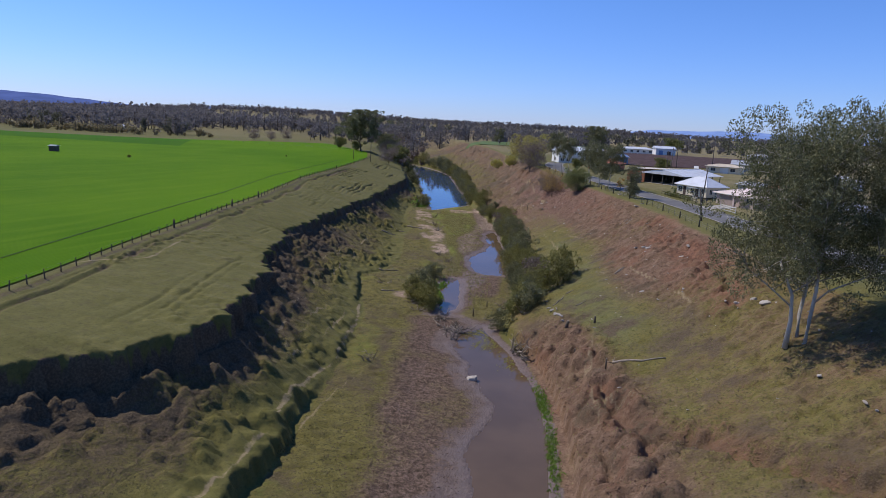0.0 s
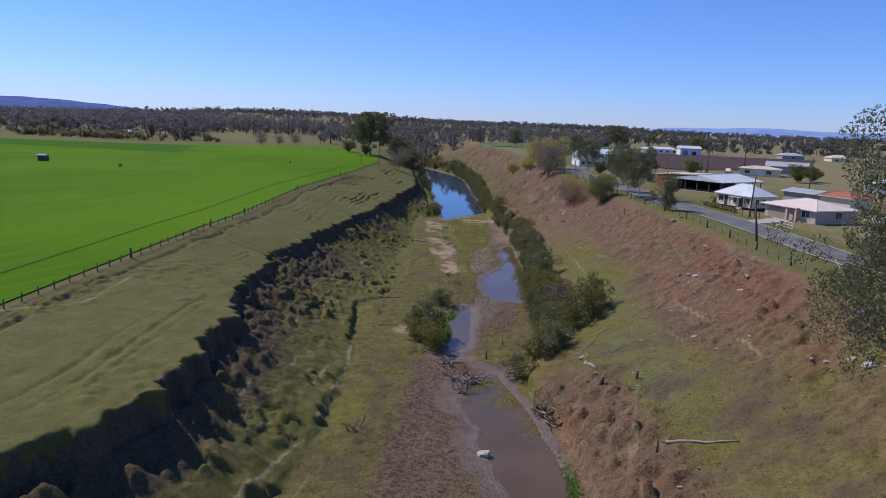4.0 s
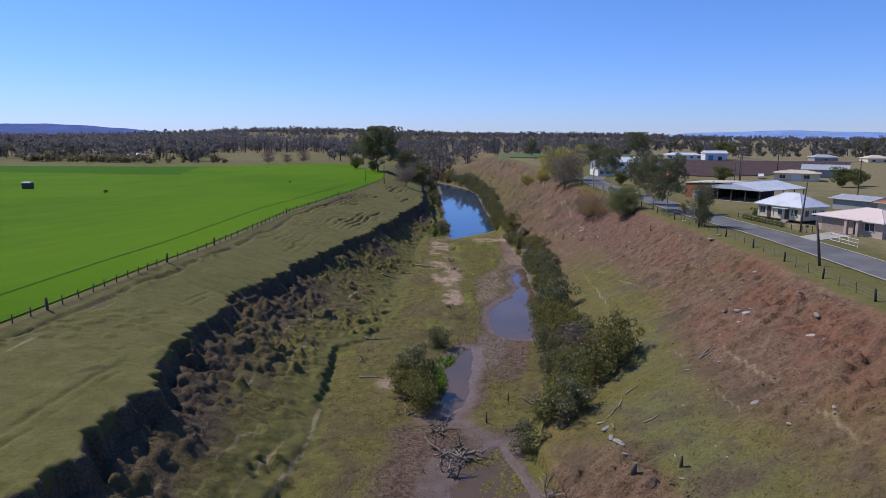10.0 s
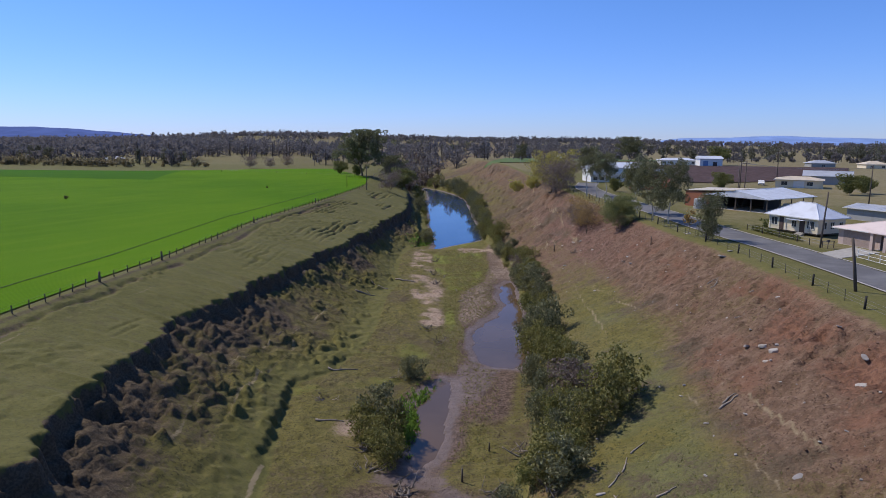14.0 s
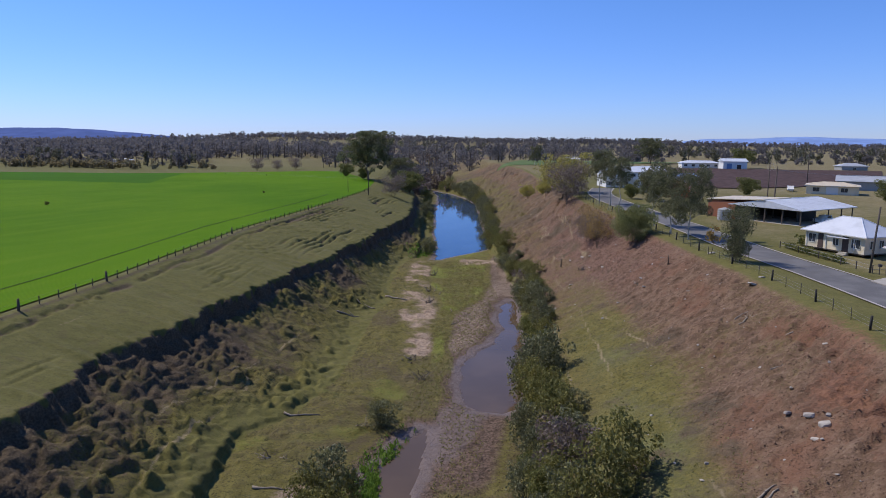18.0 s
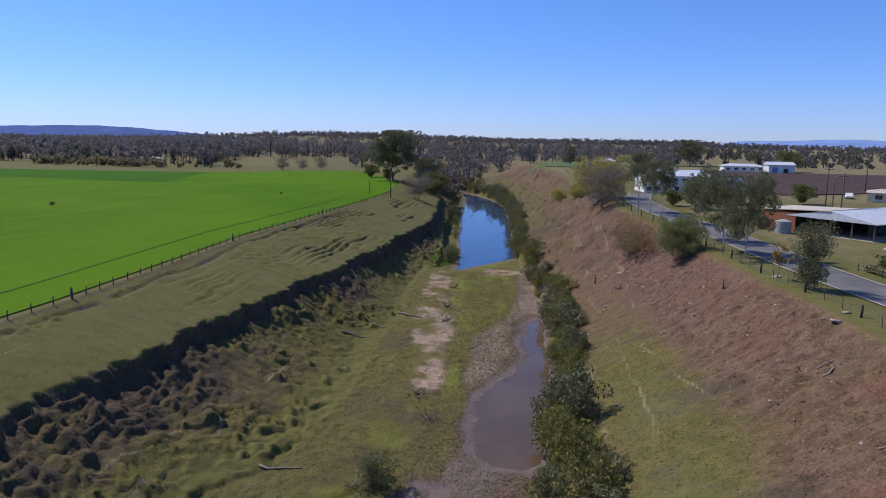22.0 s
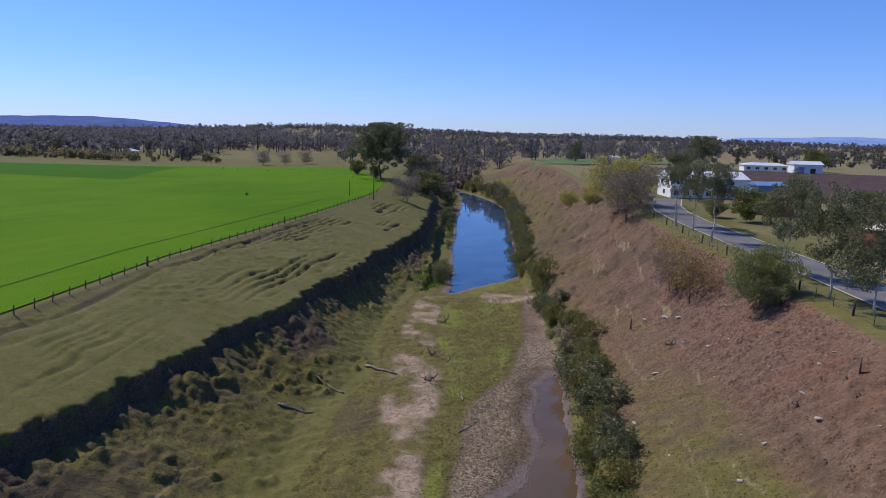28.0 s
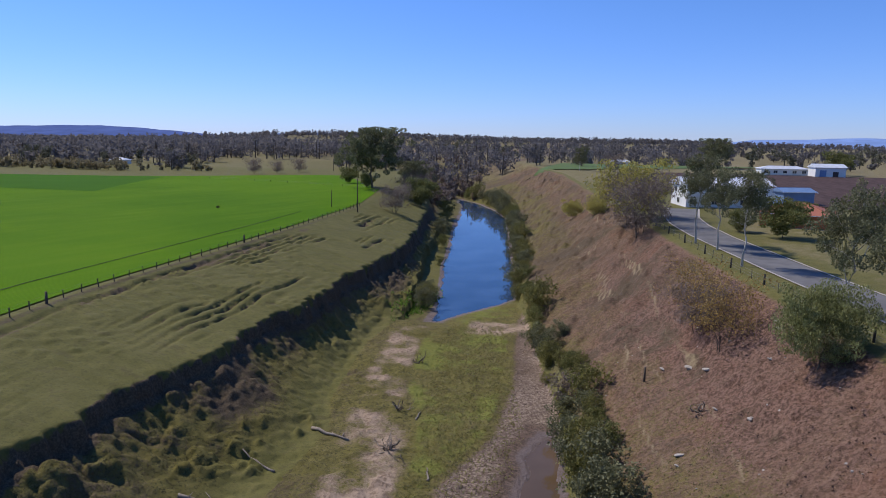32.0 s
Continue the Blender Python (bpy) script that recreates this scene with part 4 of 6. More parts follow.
def forest(name, spots, rng, label, tall=(9, 16), sprays=46, leaf=2.0, material=None):
    """Far trees, each a trunk and a ragged crown of leaf sprays, as one mesh."""
    spots = np.array(spots, float)
    spots = spots[pool_inside(spots[:, 0], spots[:, 1]) < -2.5]
    n = len(spots)
    z = height(spots[:, 0], spots[:, 1])
    h = rng.uniform(*tall, n)
    r = h * rng.uniform(0.28, 0.48, n)
    lobes = rng.normal(size=(n, 4, 3)) * np.array([0.55, 0.55, 0.32])
    which = rng.randint(0, 4, (n, sprays))
    off = rng.normal(size=(n, sprays, 3))
    off *= (rng.uniform(0.3, 1, (n, sprays)) / np.linalg.norm(off, axis=2))[..., None] * np.array([0.62, 0.62, 0.5])
    local = lobes[np.arange(n)[:, None], which] + off
    centre = np.stack([spots[:, 0], spots[:, 1], z + 0.50 * h], -1)[:, None] + local * np.stack([r, r, 0.56 * h], -1)[:, None]
    centre[..., 2] = np.minimum(np.maximum(centre[..., 2], (z + 0.10 * h)[:, None]), (z + 1.05 * h)[:, None])
    me = leaf_mesh(name, centre.reshape(-1, 3), leaf, rng, material or HAZED_LEAF, 0.2, 0.6)
    ob = tagged(new(name, me), label, "trees", kind="stuff")
    verts, faces = [], []
    for (x, y), zz, hh in zip(spots, z, h):
        i, w = len(verts), 0.018 * hh + 0.05
        dx, dy = rng.uniform(-0.06, 0.06, 2) * hh
        verts += [(x - w, y - w, zz - 0.5), (x + w, y - w, zz - 0.5), (x + w, y + w, zz - 0.5), (x - w, y + w, zz - 0.5),
                  (x + dx - w / 2, y + dy - w / 2, zz + 0.75 * hh), (x + dx + w / 2, y + dy - w / 2, zz + 0.75 * hh), (x + dx + w / 2, y + dy + w / 2, zz + 0.75 * hh), (x + dx - w / 2, y + dy + w / 2, zz + 0.75 * hh)]
        faces += [(i, i + 1, i + 5, i + 4), (i + 1, i + 2, i + 6, i + 5), (i + 2, i + 3, i + 7, i + 6), (i + 3, i, i + 4, i + 7)]
    trunks = mesh_object("trunk", verts, faces, DARK_BARK, False)
    trunks.parent = ob
    return ob


def scatter(rng, count, bearing, depth, power=1.0):
    """Places seen under the bearings (degrees from upstream) at the depths (metres)."""
    b = np.radians(rng.uniform(*bearing, count))
    d = depth[0] + (depth[1] - depth[0]) * rng.uniform(0, 1, count) ** power
    return np.stack([d * np.tan(b), d], -1)


frng = np.random.RandomState(3)
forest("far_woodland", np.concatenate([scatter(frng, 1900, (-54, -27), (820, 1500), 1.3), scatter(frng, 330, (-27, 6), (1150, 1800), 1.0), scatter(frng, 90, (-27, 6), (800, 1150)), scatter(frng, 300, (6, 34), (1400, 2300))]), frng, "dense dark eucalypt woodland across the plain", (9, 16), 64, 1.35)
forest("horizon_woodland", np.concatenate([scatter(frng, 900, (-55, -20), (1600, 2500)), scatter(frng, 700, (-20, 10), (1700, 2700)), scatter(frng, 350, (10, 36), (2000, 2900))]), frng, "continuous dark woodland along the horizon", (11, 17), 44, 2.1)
forest("field_side_woodland", np.concatenate([scatter(frng, 520, (-55, -33.5), (490, 820)), scatter(frng, 60, (-33.5, -28), (520, 760))]), frng, "dense woodland behind the dry shrubs, painted in hazed purple-brown", (8, 14), 70, 1.15)
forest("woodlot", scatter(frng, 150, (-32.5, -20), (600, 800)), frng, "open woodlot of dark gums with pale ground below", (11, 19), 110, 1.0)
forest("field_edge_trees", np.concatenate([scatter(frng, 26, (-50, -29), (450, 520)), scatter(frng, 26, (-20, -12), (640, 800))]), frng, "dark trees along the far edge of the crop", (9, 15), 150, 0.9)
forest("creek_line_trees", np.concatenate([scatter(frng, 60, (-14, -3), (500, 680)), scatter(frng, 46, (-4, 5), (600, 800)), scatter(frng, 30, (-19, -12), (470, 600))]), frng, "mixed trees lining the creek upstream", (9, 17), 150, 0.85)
clumps = scatter(frng, 34, (2, 33), (520, 1300))
spread = np.concatenate([c + frng.normal(size=(int(frng.randint(2, 8)), 2)) * np.array([14, 9]) for c in clumps])
forest("plain_trees", np.concatenate([spread, scatter(frng, 26, (9, 32), (480, 620))]), frng, "clumps of dark trees scattered behind the town", (5, 9.5), 200, 0.6)
forest("low_scrub", scatter(frng, 420, (3, 34), (900, 1500)), frng, "low grey-brown scrub across the plain", (4, 8), 34, 1.3)
knots = scatter(frng, 26, (-52, -27.5), (434, 462))
forest("dry_shrub_band", np.concatenate([c + frng.normal(size=(int(frng.randint(3, 10)), 2)) * np.array([9, 3]) for c in knots]), frng, "clumps of dry yellow-brown shrubs behind the crop", (3.0, 7.0), 130, 0.6, SCRUB_LEAF)
DUSKY_LEAF = leaf_material("dusky_leaf", (0.085, 0.085, 0.055), (0.175, 0.170, 0.105))
forest("field_side_trees", np.concatenate([c + frng.normal(size=(int(frng.randint(1, 5)), 2)) * np.array([7, 4]) for c in scatter(frng, 12, (-51, -30), (462, 520))]), frng, "round dark trees standing beyond the crop", (9, 15), 420, 0.55, DUSKY_LEAF)
forest("far_paddock_trees", np.concatenate([scatter(frng, 40, (-30, -8), (760, 1050)), scatter(frng, 44, (4, 33), (560, 900))]), frng, "dark gums scattered over dry paddocks", (10, 18), 260, 0.75, DUSKY_LEAF)
bend = np.array([(float(np.interp(q, (446, 520, 620), (-86, -108, -140))) + frng.normal() * 9, q) for q in frng.uniform(446, 620, 56)])
sides = np.array([(float(np.interp(q, (380, 440, 470), (-72, -86, -96))) - 4 - abs(frng.normal()) * 3, q) for q in frng.uniform(380, 460, 26)])
forest("creek_bend_scrub", np.concatenate([bend, sides]), frng, "brown leafless scrub at the creek bend", (4, 7), 110, 0.75, GREY_TWIG)

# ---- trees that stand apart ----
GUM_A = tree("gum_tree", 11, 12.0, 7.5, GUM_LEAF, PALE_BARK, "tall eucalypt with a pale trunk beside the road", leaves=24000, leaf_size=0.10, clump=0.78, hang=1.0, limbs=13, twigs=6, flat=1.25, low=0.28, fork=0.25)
settle(GUM_A, 17.4, 171.0, 40, 0.93)
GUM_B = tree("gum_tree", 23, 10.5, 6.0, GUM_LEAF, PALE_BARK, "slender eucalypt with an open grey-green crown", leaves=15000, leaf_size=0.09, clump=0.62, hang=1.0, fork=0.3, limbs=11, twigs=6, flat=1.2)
settle(GUM_B, 13.6, 186.8, 10, 1.1)
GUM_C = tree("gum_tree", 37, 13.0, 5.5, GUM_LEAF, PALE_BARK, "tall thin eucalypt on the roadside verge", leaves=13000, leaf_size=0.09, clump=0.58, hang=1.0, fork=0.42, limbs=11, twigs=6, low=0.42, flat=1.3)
settle(GUM_C, 8.3, 210.1, 75)
place(GUM_B, 15.3, 177.0, 130, 0.95, label="leaning eucalypt with forked pale limbs on the verge")
place(GUM_C, 4.5, 227.6, 200, 1.1)
place(GUM_C, 6.8, 222.0, 310, 0.95)
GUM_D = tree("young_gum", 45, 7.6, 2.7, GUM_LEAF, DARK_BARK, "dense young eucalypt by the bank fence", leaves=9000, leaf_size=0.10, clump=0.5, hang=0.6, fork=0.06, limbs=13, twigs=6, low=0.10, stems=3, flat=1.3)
settle(GUM_D, 20.7, 152.4, 15)
SAPLING = tree("sapling", 52, 4.8, 1.6, RUST_LEAF, DARK_BARK, "thin half-bare sapling by the fence", leaves=160, leaf_size=0.2, clump=0.45, limbs=5, thick=0.012)
settle(SAPLING, 18.5, 157.2)
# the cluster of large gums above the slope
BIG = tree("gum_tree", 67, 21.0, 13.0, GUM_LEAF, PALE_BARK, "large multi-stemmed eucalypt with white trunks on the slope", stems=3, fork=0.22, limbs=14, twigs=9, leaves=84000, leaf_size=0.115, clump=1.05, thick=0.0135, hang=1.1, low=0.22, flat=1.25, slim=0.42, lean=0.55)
settle(BIG, 25.7, 66.4, 20)
place(BIG, 33.6, 64.0, 160, 0.82, label="large eucalypt with a broad drooping crown")
place(GUM_A, 28.4, 84.5, 30, 0.72, label="leafy eucalypt near the bank fence")
# shrubs and trees on the upper bank
WILLOW = tree("pepper_tree", 71, 6.6, 6.4, WILLOW_LEAF, DARK_BARK, "round pale green weeping pepper tree on the bank", leaves=22000, leaf_size=0.115, clump=1.0, hang=1.6, low=0.22, limbs=12, twigs=5, fork=0.15, flat=0.9, slim=0.35)
settle(WILLOW, 9.5, 178.8, 0, 0.95)
RUST = tree("autumn_shrub", 83, 6.2, 5.4, RUST_LEAF, DARK_BARK, "half-bare shrub with rusty yellow leaves", leaves=3000, leaf_size=0.10, clump=0.9, hang=0.2, low=0.35, limbs=9, twigs=6, fork=0.1, stems=3, thick=0.010)
settle(RUST, 4.2, 190.6, 0, 1.15)
place(RUST, 2.6, 199.0, 130, 0.9, label="half-bare shrub with a few yellow leaves")
BARE = tree("bare_shrub", 84, 5.0, 4.6, GREY_TWIG, DARK_BARK, "leafless grey-brown shrub on the bank", leaves=4200, leaf_size=0.22, clump=0.9, hang=-0.6, low=0.3, limbs=9, twigs=6, fork=0.1, stems=3, thick=0.010, slim=0.12)
settle(BARE, 2.5, 196.0, 50)
YELLOW = tree("yellow_tree", 91, 10.5, 10.5, YELLOW_LEAF, DARK_BARK, "broad tree with yellowing leaves on the bank", leaves=9000, leaf_size=0.21, clump=1.4, hang=0.2, low=0.3, limbs=11, twigs=5, fork=0.15, stems=2)
settle(YELLOW, -5.5, 260.0, 0, 1.15)
place(BARE, -3.4, 244.0, 120, 2.1, label="large leafless grey tree in front of the yellowing tree")
place(YELLOW, -13, 285, 60, 0.45, label="low yellow-green shrub on the bank")
place(YELLOW, -19, 300, 200, 0.4, label="low yellow-green shrub on the bank")
DARKBUSH = tree("garden_tree", 95, 5.8, 6.5, BUSH_LEAF, DARK_BARK, "dense dark green garden tree beside the house", leaves=7000, leaf_size=0.18, clump=1.2, hang=0.2, low=0.12, limbs=11, twigs=5, fork=0.08)
settle(DARKBUSH, 17.8, 238.0)
place(DARKBUSH, 12.5, 243.5, 60, 0.6, label="round dark garden shrub beside the road")
place(DARKBUSH, 27.5, 268, 10, 0.55)
place(DARKBUSH, 44, 262, 10, 0.8)
FIELD_GUM = tree("field_gum", 101, 20.5, 24.0, GUM_LEAF, DARK_BARK, "very large dark eucalypt at the corner of the crop", fork=0.2, limbs=16, twigs=10, leaves=18000, leaf_size=0.34, clump=1.6, hang=0.6, low=0.25, thick=0.018)
settle(FIELD_GUM, -94.5, 352.0, 0)
place(FIELD_GUM, -84, 372, 120, 0.62, label="dark eucalypt behind the large field tree")
place(BARE, -68.5, 303, 40, 1.55, label="rounded leafless grey tree on the terrace")
place(DARKBUSH, -72, 338, 0, 1.5, label="dark spreading tree above the creek")
place(BARE, -78, 350, 100, 1.9, label="leafless grey tree above the creek")
place(DARKBUSH, -98, 356, 90, 0.8, label="low dark shrub under the field tree")
place(DARKBUSH, -112, 372, 30, 1.0, label="dark shrub at the crop corner")
place(GUM_A, -30, 455, 10, 1.05, label="eucalypt standing alone on the far bank")
place(BARE, -14, 448, 10, 1.6, label="leafless tree on the far bank")
place(FIELD_GUM, 38, 520, 45, 0.75, label="large green tree across the far pasture")
for x, y, s in ((-187, 427, 1.5), (-178, 434, 1.2), (-172, 446, 1.4)):
    place(BARE, x, y, x, s, label="leafless grey tree at the far edge of the crop")
place(DARKBUSH, 83, 470, 0, 1.7, label="round dark tree beside the far sheds")
place(DARKBUSH, 74, 250, 0, 0.9), place(DARKBUSH, 80, 256, 50, 0.8)

# ---- shrubs along the water ----
BUSHES = [tree("creek_shrub", 120 + k, 3.6, 3.4, leaf, DARK_BARK, lab, "shrub", stems=3, fork=0.1, limbs=5, twigs=3, leaves=2000, leaf_size=0.135, clump=0.62, hang=0.0, low=0.18, thick=0.010)
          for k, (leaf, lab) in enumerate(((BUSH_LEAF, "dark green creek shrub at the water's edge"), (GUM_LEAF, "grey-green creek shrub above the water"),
                                           (OLIVE_LEAF, "leafy olive-green shrub on the creek bank"), (GREY_TWIG, "dead grey shrub among green ones")))]
brng = np.random.RandomState(8)
first = [True] * 4


def bush(x, y, size, which):
    z = ground_z(x, y)
    turn = float(brng.uniform(0, 360))
    if first[which]:
        first[which] = False
        settle(BUSHES[which], x, y, turn, size, z, 0.1)
    else:
        place(BUSHES[which], x, y, turn, size, z, sink=0.1, group="creek shrubs", high=size * float(brng.uniform(0.8, 1.4)))


y = 99.0
while y < 216:
    for _ in range(2):
        wide = 5.2 if y < 130 else 3.6
        x = float(TOE(y)) + float(brng.uniform(0.4, wide))
        bush(x, y + float(brng.uniform(-1, 1)), float(brng.uniform(0.42, 1.2)) * (1.0 if y < 200 else 0.8), int(brng.choice([0, 0, 1, 1, 2, 2, 3], p=[.2, .15, .15, .1, .2, .16, .04])))
    y += 2.3 if y < 190 else 3.0
while y < 470:
    bush(float(TOE(y)) + float(brng.uniform(0.3, 2.6)), y, float(brng.uniform(0.6, 1.2)) * (1 + (y - 216) / 400), int(brng.choice([0, 1, 2])))
    y += 3.2 + (y - 216) / 60
for x, y, s in ((4.6, 109.5, 1.25), (6.0, 112.5, 1.1), (0.6, 101.6, 0.95), (1.8, 104.5, 0.8), (3.0, 107.0, 0.95)):
    bush(x, y, s, 2)
for x, y, s, w in ((-15.2, 106.0, 0.9, 2), (-16.6, 109.0, 1.0, 2), (-17.3, 112.5, 1.0, 1), (-15.8, 112.0, 0.8, 2), (-14.4, 108.0, 0.7, 0), (-18.6, 111.0, 0.8, 2), (-17.9, 129.0, 0.75, 1), (-18.8, 131.0, 0.6, 2),
                   (-39.6, 238.5, 0.9, 1), (-40.8, 243, 1.1, 2), (-41.6, 247, 0.9, 1), (-48.6, 280, 0.9, 0), (-55, 305, 1.2, 0), (-61, 325, 1.3, 1), (-66, 345, 1.5, 0), (-72, 368, 1.6, 2)):
    bush(x, y, s, w)


# ---- fences ----
def post_mesh(tall, r, material, sides=7):
    bm = bmesh.new()
    tube(bm, [(0, 0, -0.4), (0.01, 0, tall * 0.5), (0, 0.01, tall - 0.04), (0, 0, tall)], [r * 1.05, r, r * 0.95, r * 0.7], sides)
    return mesh_of(bm, "post", material, True)


def fence(label, spots, meshes, wires, group=""):
    """Posts at the spots (x, y, which mesh) and wires at the given heights."""
    f = thing("fence", spots[0][0], spots[0][1], 0.0, label=label, category="fence")
    rng = np.random.RandomState(5)
    ox, oy = spots[0][0], spots[0][1]
    tops = []
    for x, y, which in spots:
        z = ground_z(x, y)
        m = pose(x - ox, y - oy, z, float(rng.normal() * 2.5), float(rng.normal() * 2.5), float(rng.uniform(0, 360)))
        shared("post", meshes[which], f, m)
        tops.append((x - ox, y - oy, z))
    for h in wires:
        bm = bmesh.new()
        tube(bm, [(a, b, c + h) for a, b, c in tops], [0.008] * len(tops), 3)
        part("wire", bm, WIRE, f)
    return f


OLD_POST, STRAINER = post_mesh(0.98, 0.068, POST_WOOD), post_mesh(1.35, 0.15, POST_WOOD)
BLACK_POST = post_mesh(1.2, 0.11, plain("dark_post", (0.05, 0.045, 0.04), 0.7, 5, 0.8))
PICKET = post_mesh(1.1, 0.035, plain("steel_picket", (0.12, 0.11, 0.10), 0.7, 5, 0.6, 0.4), 4)
spots, k = [], 0
y = 44.0
while y < 300:
    spots.append((float(FENCE_L(y)), y, 1 if k in (19, 29, 34, 50, 66) else 0))
    y += 2.8 + 0.4 * float(soft_noise(k, 0, 1.7, 2))
    k += 1
fence("old wire fence with dark timber posts beside the crop", spots, (OLD_POST, STRAINER), (0.35, 0.65, 0.95))
spots, k = [], 0
y = 84.0
while y < 262:
    spots.append((float(FENCE_R(y)), y, 0 if k % 3 == 0 else 1))
    y += 3.2
    k += 1
fence("wire fence with black posts and thin pickets beside the road", spots, (BLACK_POST, PICKET), (0.3, 0.6, 0.9))
spots = [(-80 - 9.0 * k, 345 + 3.0 * k, 0) for k in range(12)]
fence("wire fence across the far end of the crop", spots, (OLD_POST, STRAINER), (0.5, 0.9))
place(DARKBUSH, -138.5, 217, 20, 0.17, label="small dark bush standing in the crop"), place(DARKBUSH, -104, 272, 90, 0.12, label="small dark bush standing in the crop")


def pole(x, y, tall, r, label, tilt=(0, 0), arm=False, turn=0.0, z=None):
    p = thing("power_pole", x, y, z, turn, label, "pole")
    bm = bmesh.new()
    tube(bm, [(0, 0, -0.6), (tall * math.sin(radians(tilt[0])) * 0.5, tall * math.sin(radians(tilt[1])) * 0.5, tall * 0.5), (tall * math.sin(radians(tilt[0])), tall * math.sin(radians(tilt[1])), tall)], [r, r * 0.9, r * 0.75], 8)
    part("shaft", bm, POST_WOOD, p, smooth=True)
    if arm:
        part("crossarm", solid((-1.0, 1.0, -0.06, 0.06, tall - 0.7, tall - 0.58)), POST_WOOD, p)
        for a in (-0.9, -0.4, 0.4, 0.9):
            bm = bmesh.new()
            tube(bm, [(a, 0, tall - 0.58), (a, 0, tall - 0.4)], [0.05, 0.03], 6)
            part("insulator", bm, plain("porcelain", (0.5, 0.5, 0.48)), p)
    return p


pole(28.2, 119.8, 5.2, 0.17, "leaning dark timber pole on the road verge", (-9, 0))
pole(34.2, 148.6, 7.6, 0.13, "timber power pole in front of the white house", (3, 0))
pole(37.2, 206.0, 10.0, 0.14, "tall power pole with a crossarm by the open shed", (1, 0), True, 20)
pole(36.3, 207.5, 9.0, 0.12, "timber pole beside the taller power pole")
pole(67, 219, 9.0, 0.14, "power pole behind the houses", (1, 0), True, 40)
pole(74, 318, 10.5, 0.16, "power pole beside the ploughed field", (0, 0), True, 30)
pole(48, 258, 9.5, 0.15, "power pole beside the back street", (0, 0), True, 10)
pole(-71.2, 283, 8.5, 0.15, "tall timber pole at the end of the crop fence")
pole(-79.2, 285, 4.6, 0.12, "short timber pole standing in the crop")
pole(-163, 468, 6, 0.14, "timber pole in the far pasture")

pipe = thing("irrigation_pipe", -60, 60, 0, 0, "long dark irrigation pipe lying across the crop", "pipe")
ys = np.arange(40, 276, 4.0)
bm = bmesh.new()
tube(bm, [(float(FENCE_L(q)) - 9.0 + 60, float(q) - 60, ground_z(float(FENCE_L(q)) - 9.0, q) + 0.22) for q in ys], [0.04] * len(ys), 6)
part("pipe_run", bm, plain("black_pipe", (0.03, 0.03, 0.03), 0.7, 3, 0.6), pipe)


# ---- buildings ----
def wall_paint(name, colour):
    n = Nodes(name)
    dirt = n.noise(0.8, 5, 0.6, None, (1, 1, 0.3))
    c = n.mix(n.ramp(dirt, 0.5, 0.8, 0, 0.5), colour, tuple(0.72 * v for v in colour))
    return n.done(c, 0.75, 0, 0.3)


def sheet_metal(name, colour, rough=0.4):
    n = Nodes(name)
    c = n.mix(n.ramp(n.noise(0.6, 4), 0.4, 0.75), colour, tuple(0.82 * v for v in colour))
    c = n.mix(n.ramp(n.noise(6, 4), 0.62, 0.8, 0, 0.35), c, (0.35, 0.28, 0.22))
    return n.done(c, rough, 0.0, 0.5)


CREAM = wall_paint("cream_paint", (0.74, 0.64, 0.46))
WHITE = wall_paint("white_paint", (0.74, 0.73, 0.70))
BLUSH = wall_paint("blush_brick", (0.46, 0.36, 0.31))
DARK_SHEET = wall_paint("dark_sheeting", (0.075, 0.065, 0.06))
RED_BRICK = wall_paint("orange_brick", (0.42, 0.15, 0.07))
GREY_WALL = wall_paint("grey_wall", (0.32, 0.32, 0.31))
ROOF_SILVER = sheet_metal("pale_roof_sheet", (0.62, 0.64, 0.68))
ROOF_CREAM = sheet_metal("cream_roof_sheet", (0.66, 0.55, 0.38))
ROOF_RED = wall_paint("terracotta_tile", (0.36, 0.13, 0.08))
ROOF_GREY = sheet_metal("grey_roof_sheet", (0.42, 0.43, 0.45))
ROOF_PINK = wall_paint("pale_pink_tile", (0.66, 0.55, 0.50))
BLUE_SHEET = sheet_metal("blue_sheet", (0.16, 0.25, 0.42))
GLASS = plain("window_glass", (0.05, 0.06, 0.07), 0.8, 2, 0.08, 0, 0, 0.6)
TRIM = plain("window_trim", (0.70, 0.68, 0.62))
DOOR_PAINT = plain("dark_door", (0.10, 0.07, 0.06))
CONCRETE = plain("concrete", (0.42, 0.39, 0.34), 0.75, 1.5, 0.9, bump=0.2)


def roof_mesh(L, W, eave, rise, over, hip):
    """A hipped or gabled roof of sheets with standing ribs along the slopes; L runs along x."""
    a, b = L / 2 + over, W / 2 + over
    r = max(a - b, 0.6) if hip else a
    bm = bmesh.new()
    lo = [bm.verts.new(p) for p in ((-a, -b, eave), (a, -b, eave), (a, b, eave), (-a, b, eave))]
    t = [bm.verts.new((-r, 0, eave + rise)), bm.verts.new((r, 0, eave + rise))]
    un = [bm.verts.new((v.co.x, v.co.y, eave - 0.12)) for v in lo]
    bm.faces.new((lo[0], lo[1], t[1], t[0]))
    bm.faces.new((lo[2], lo[3], t[0], t[1]))
    bm.faces.new((lo[1], lo[2], t[1]))
    bm.faces.new((lo[3], lo[0], t[0]))
    for i in range(4):
        bm.faces.new((un[i], un[(i + 1) % 4], lo[(i + 1) % 4], lo[i]))
    bm.faces.new(un[::-1])
    return bm


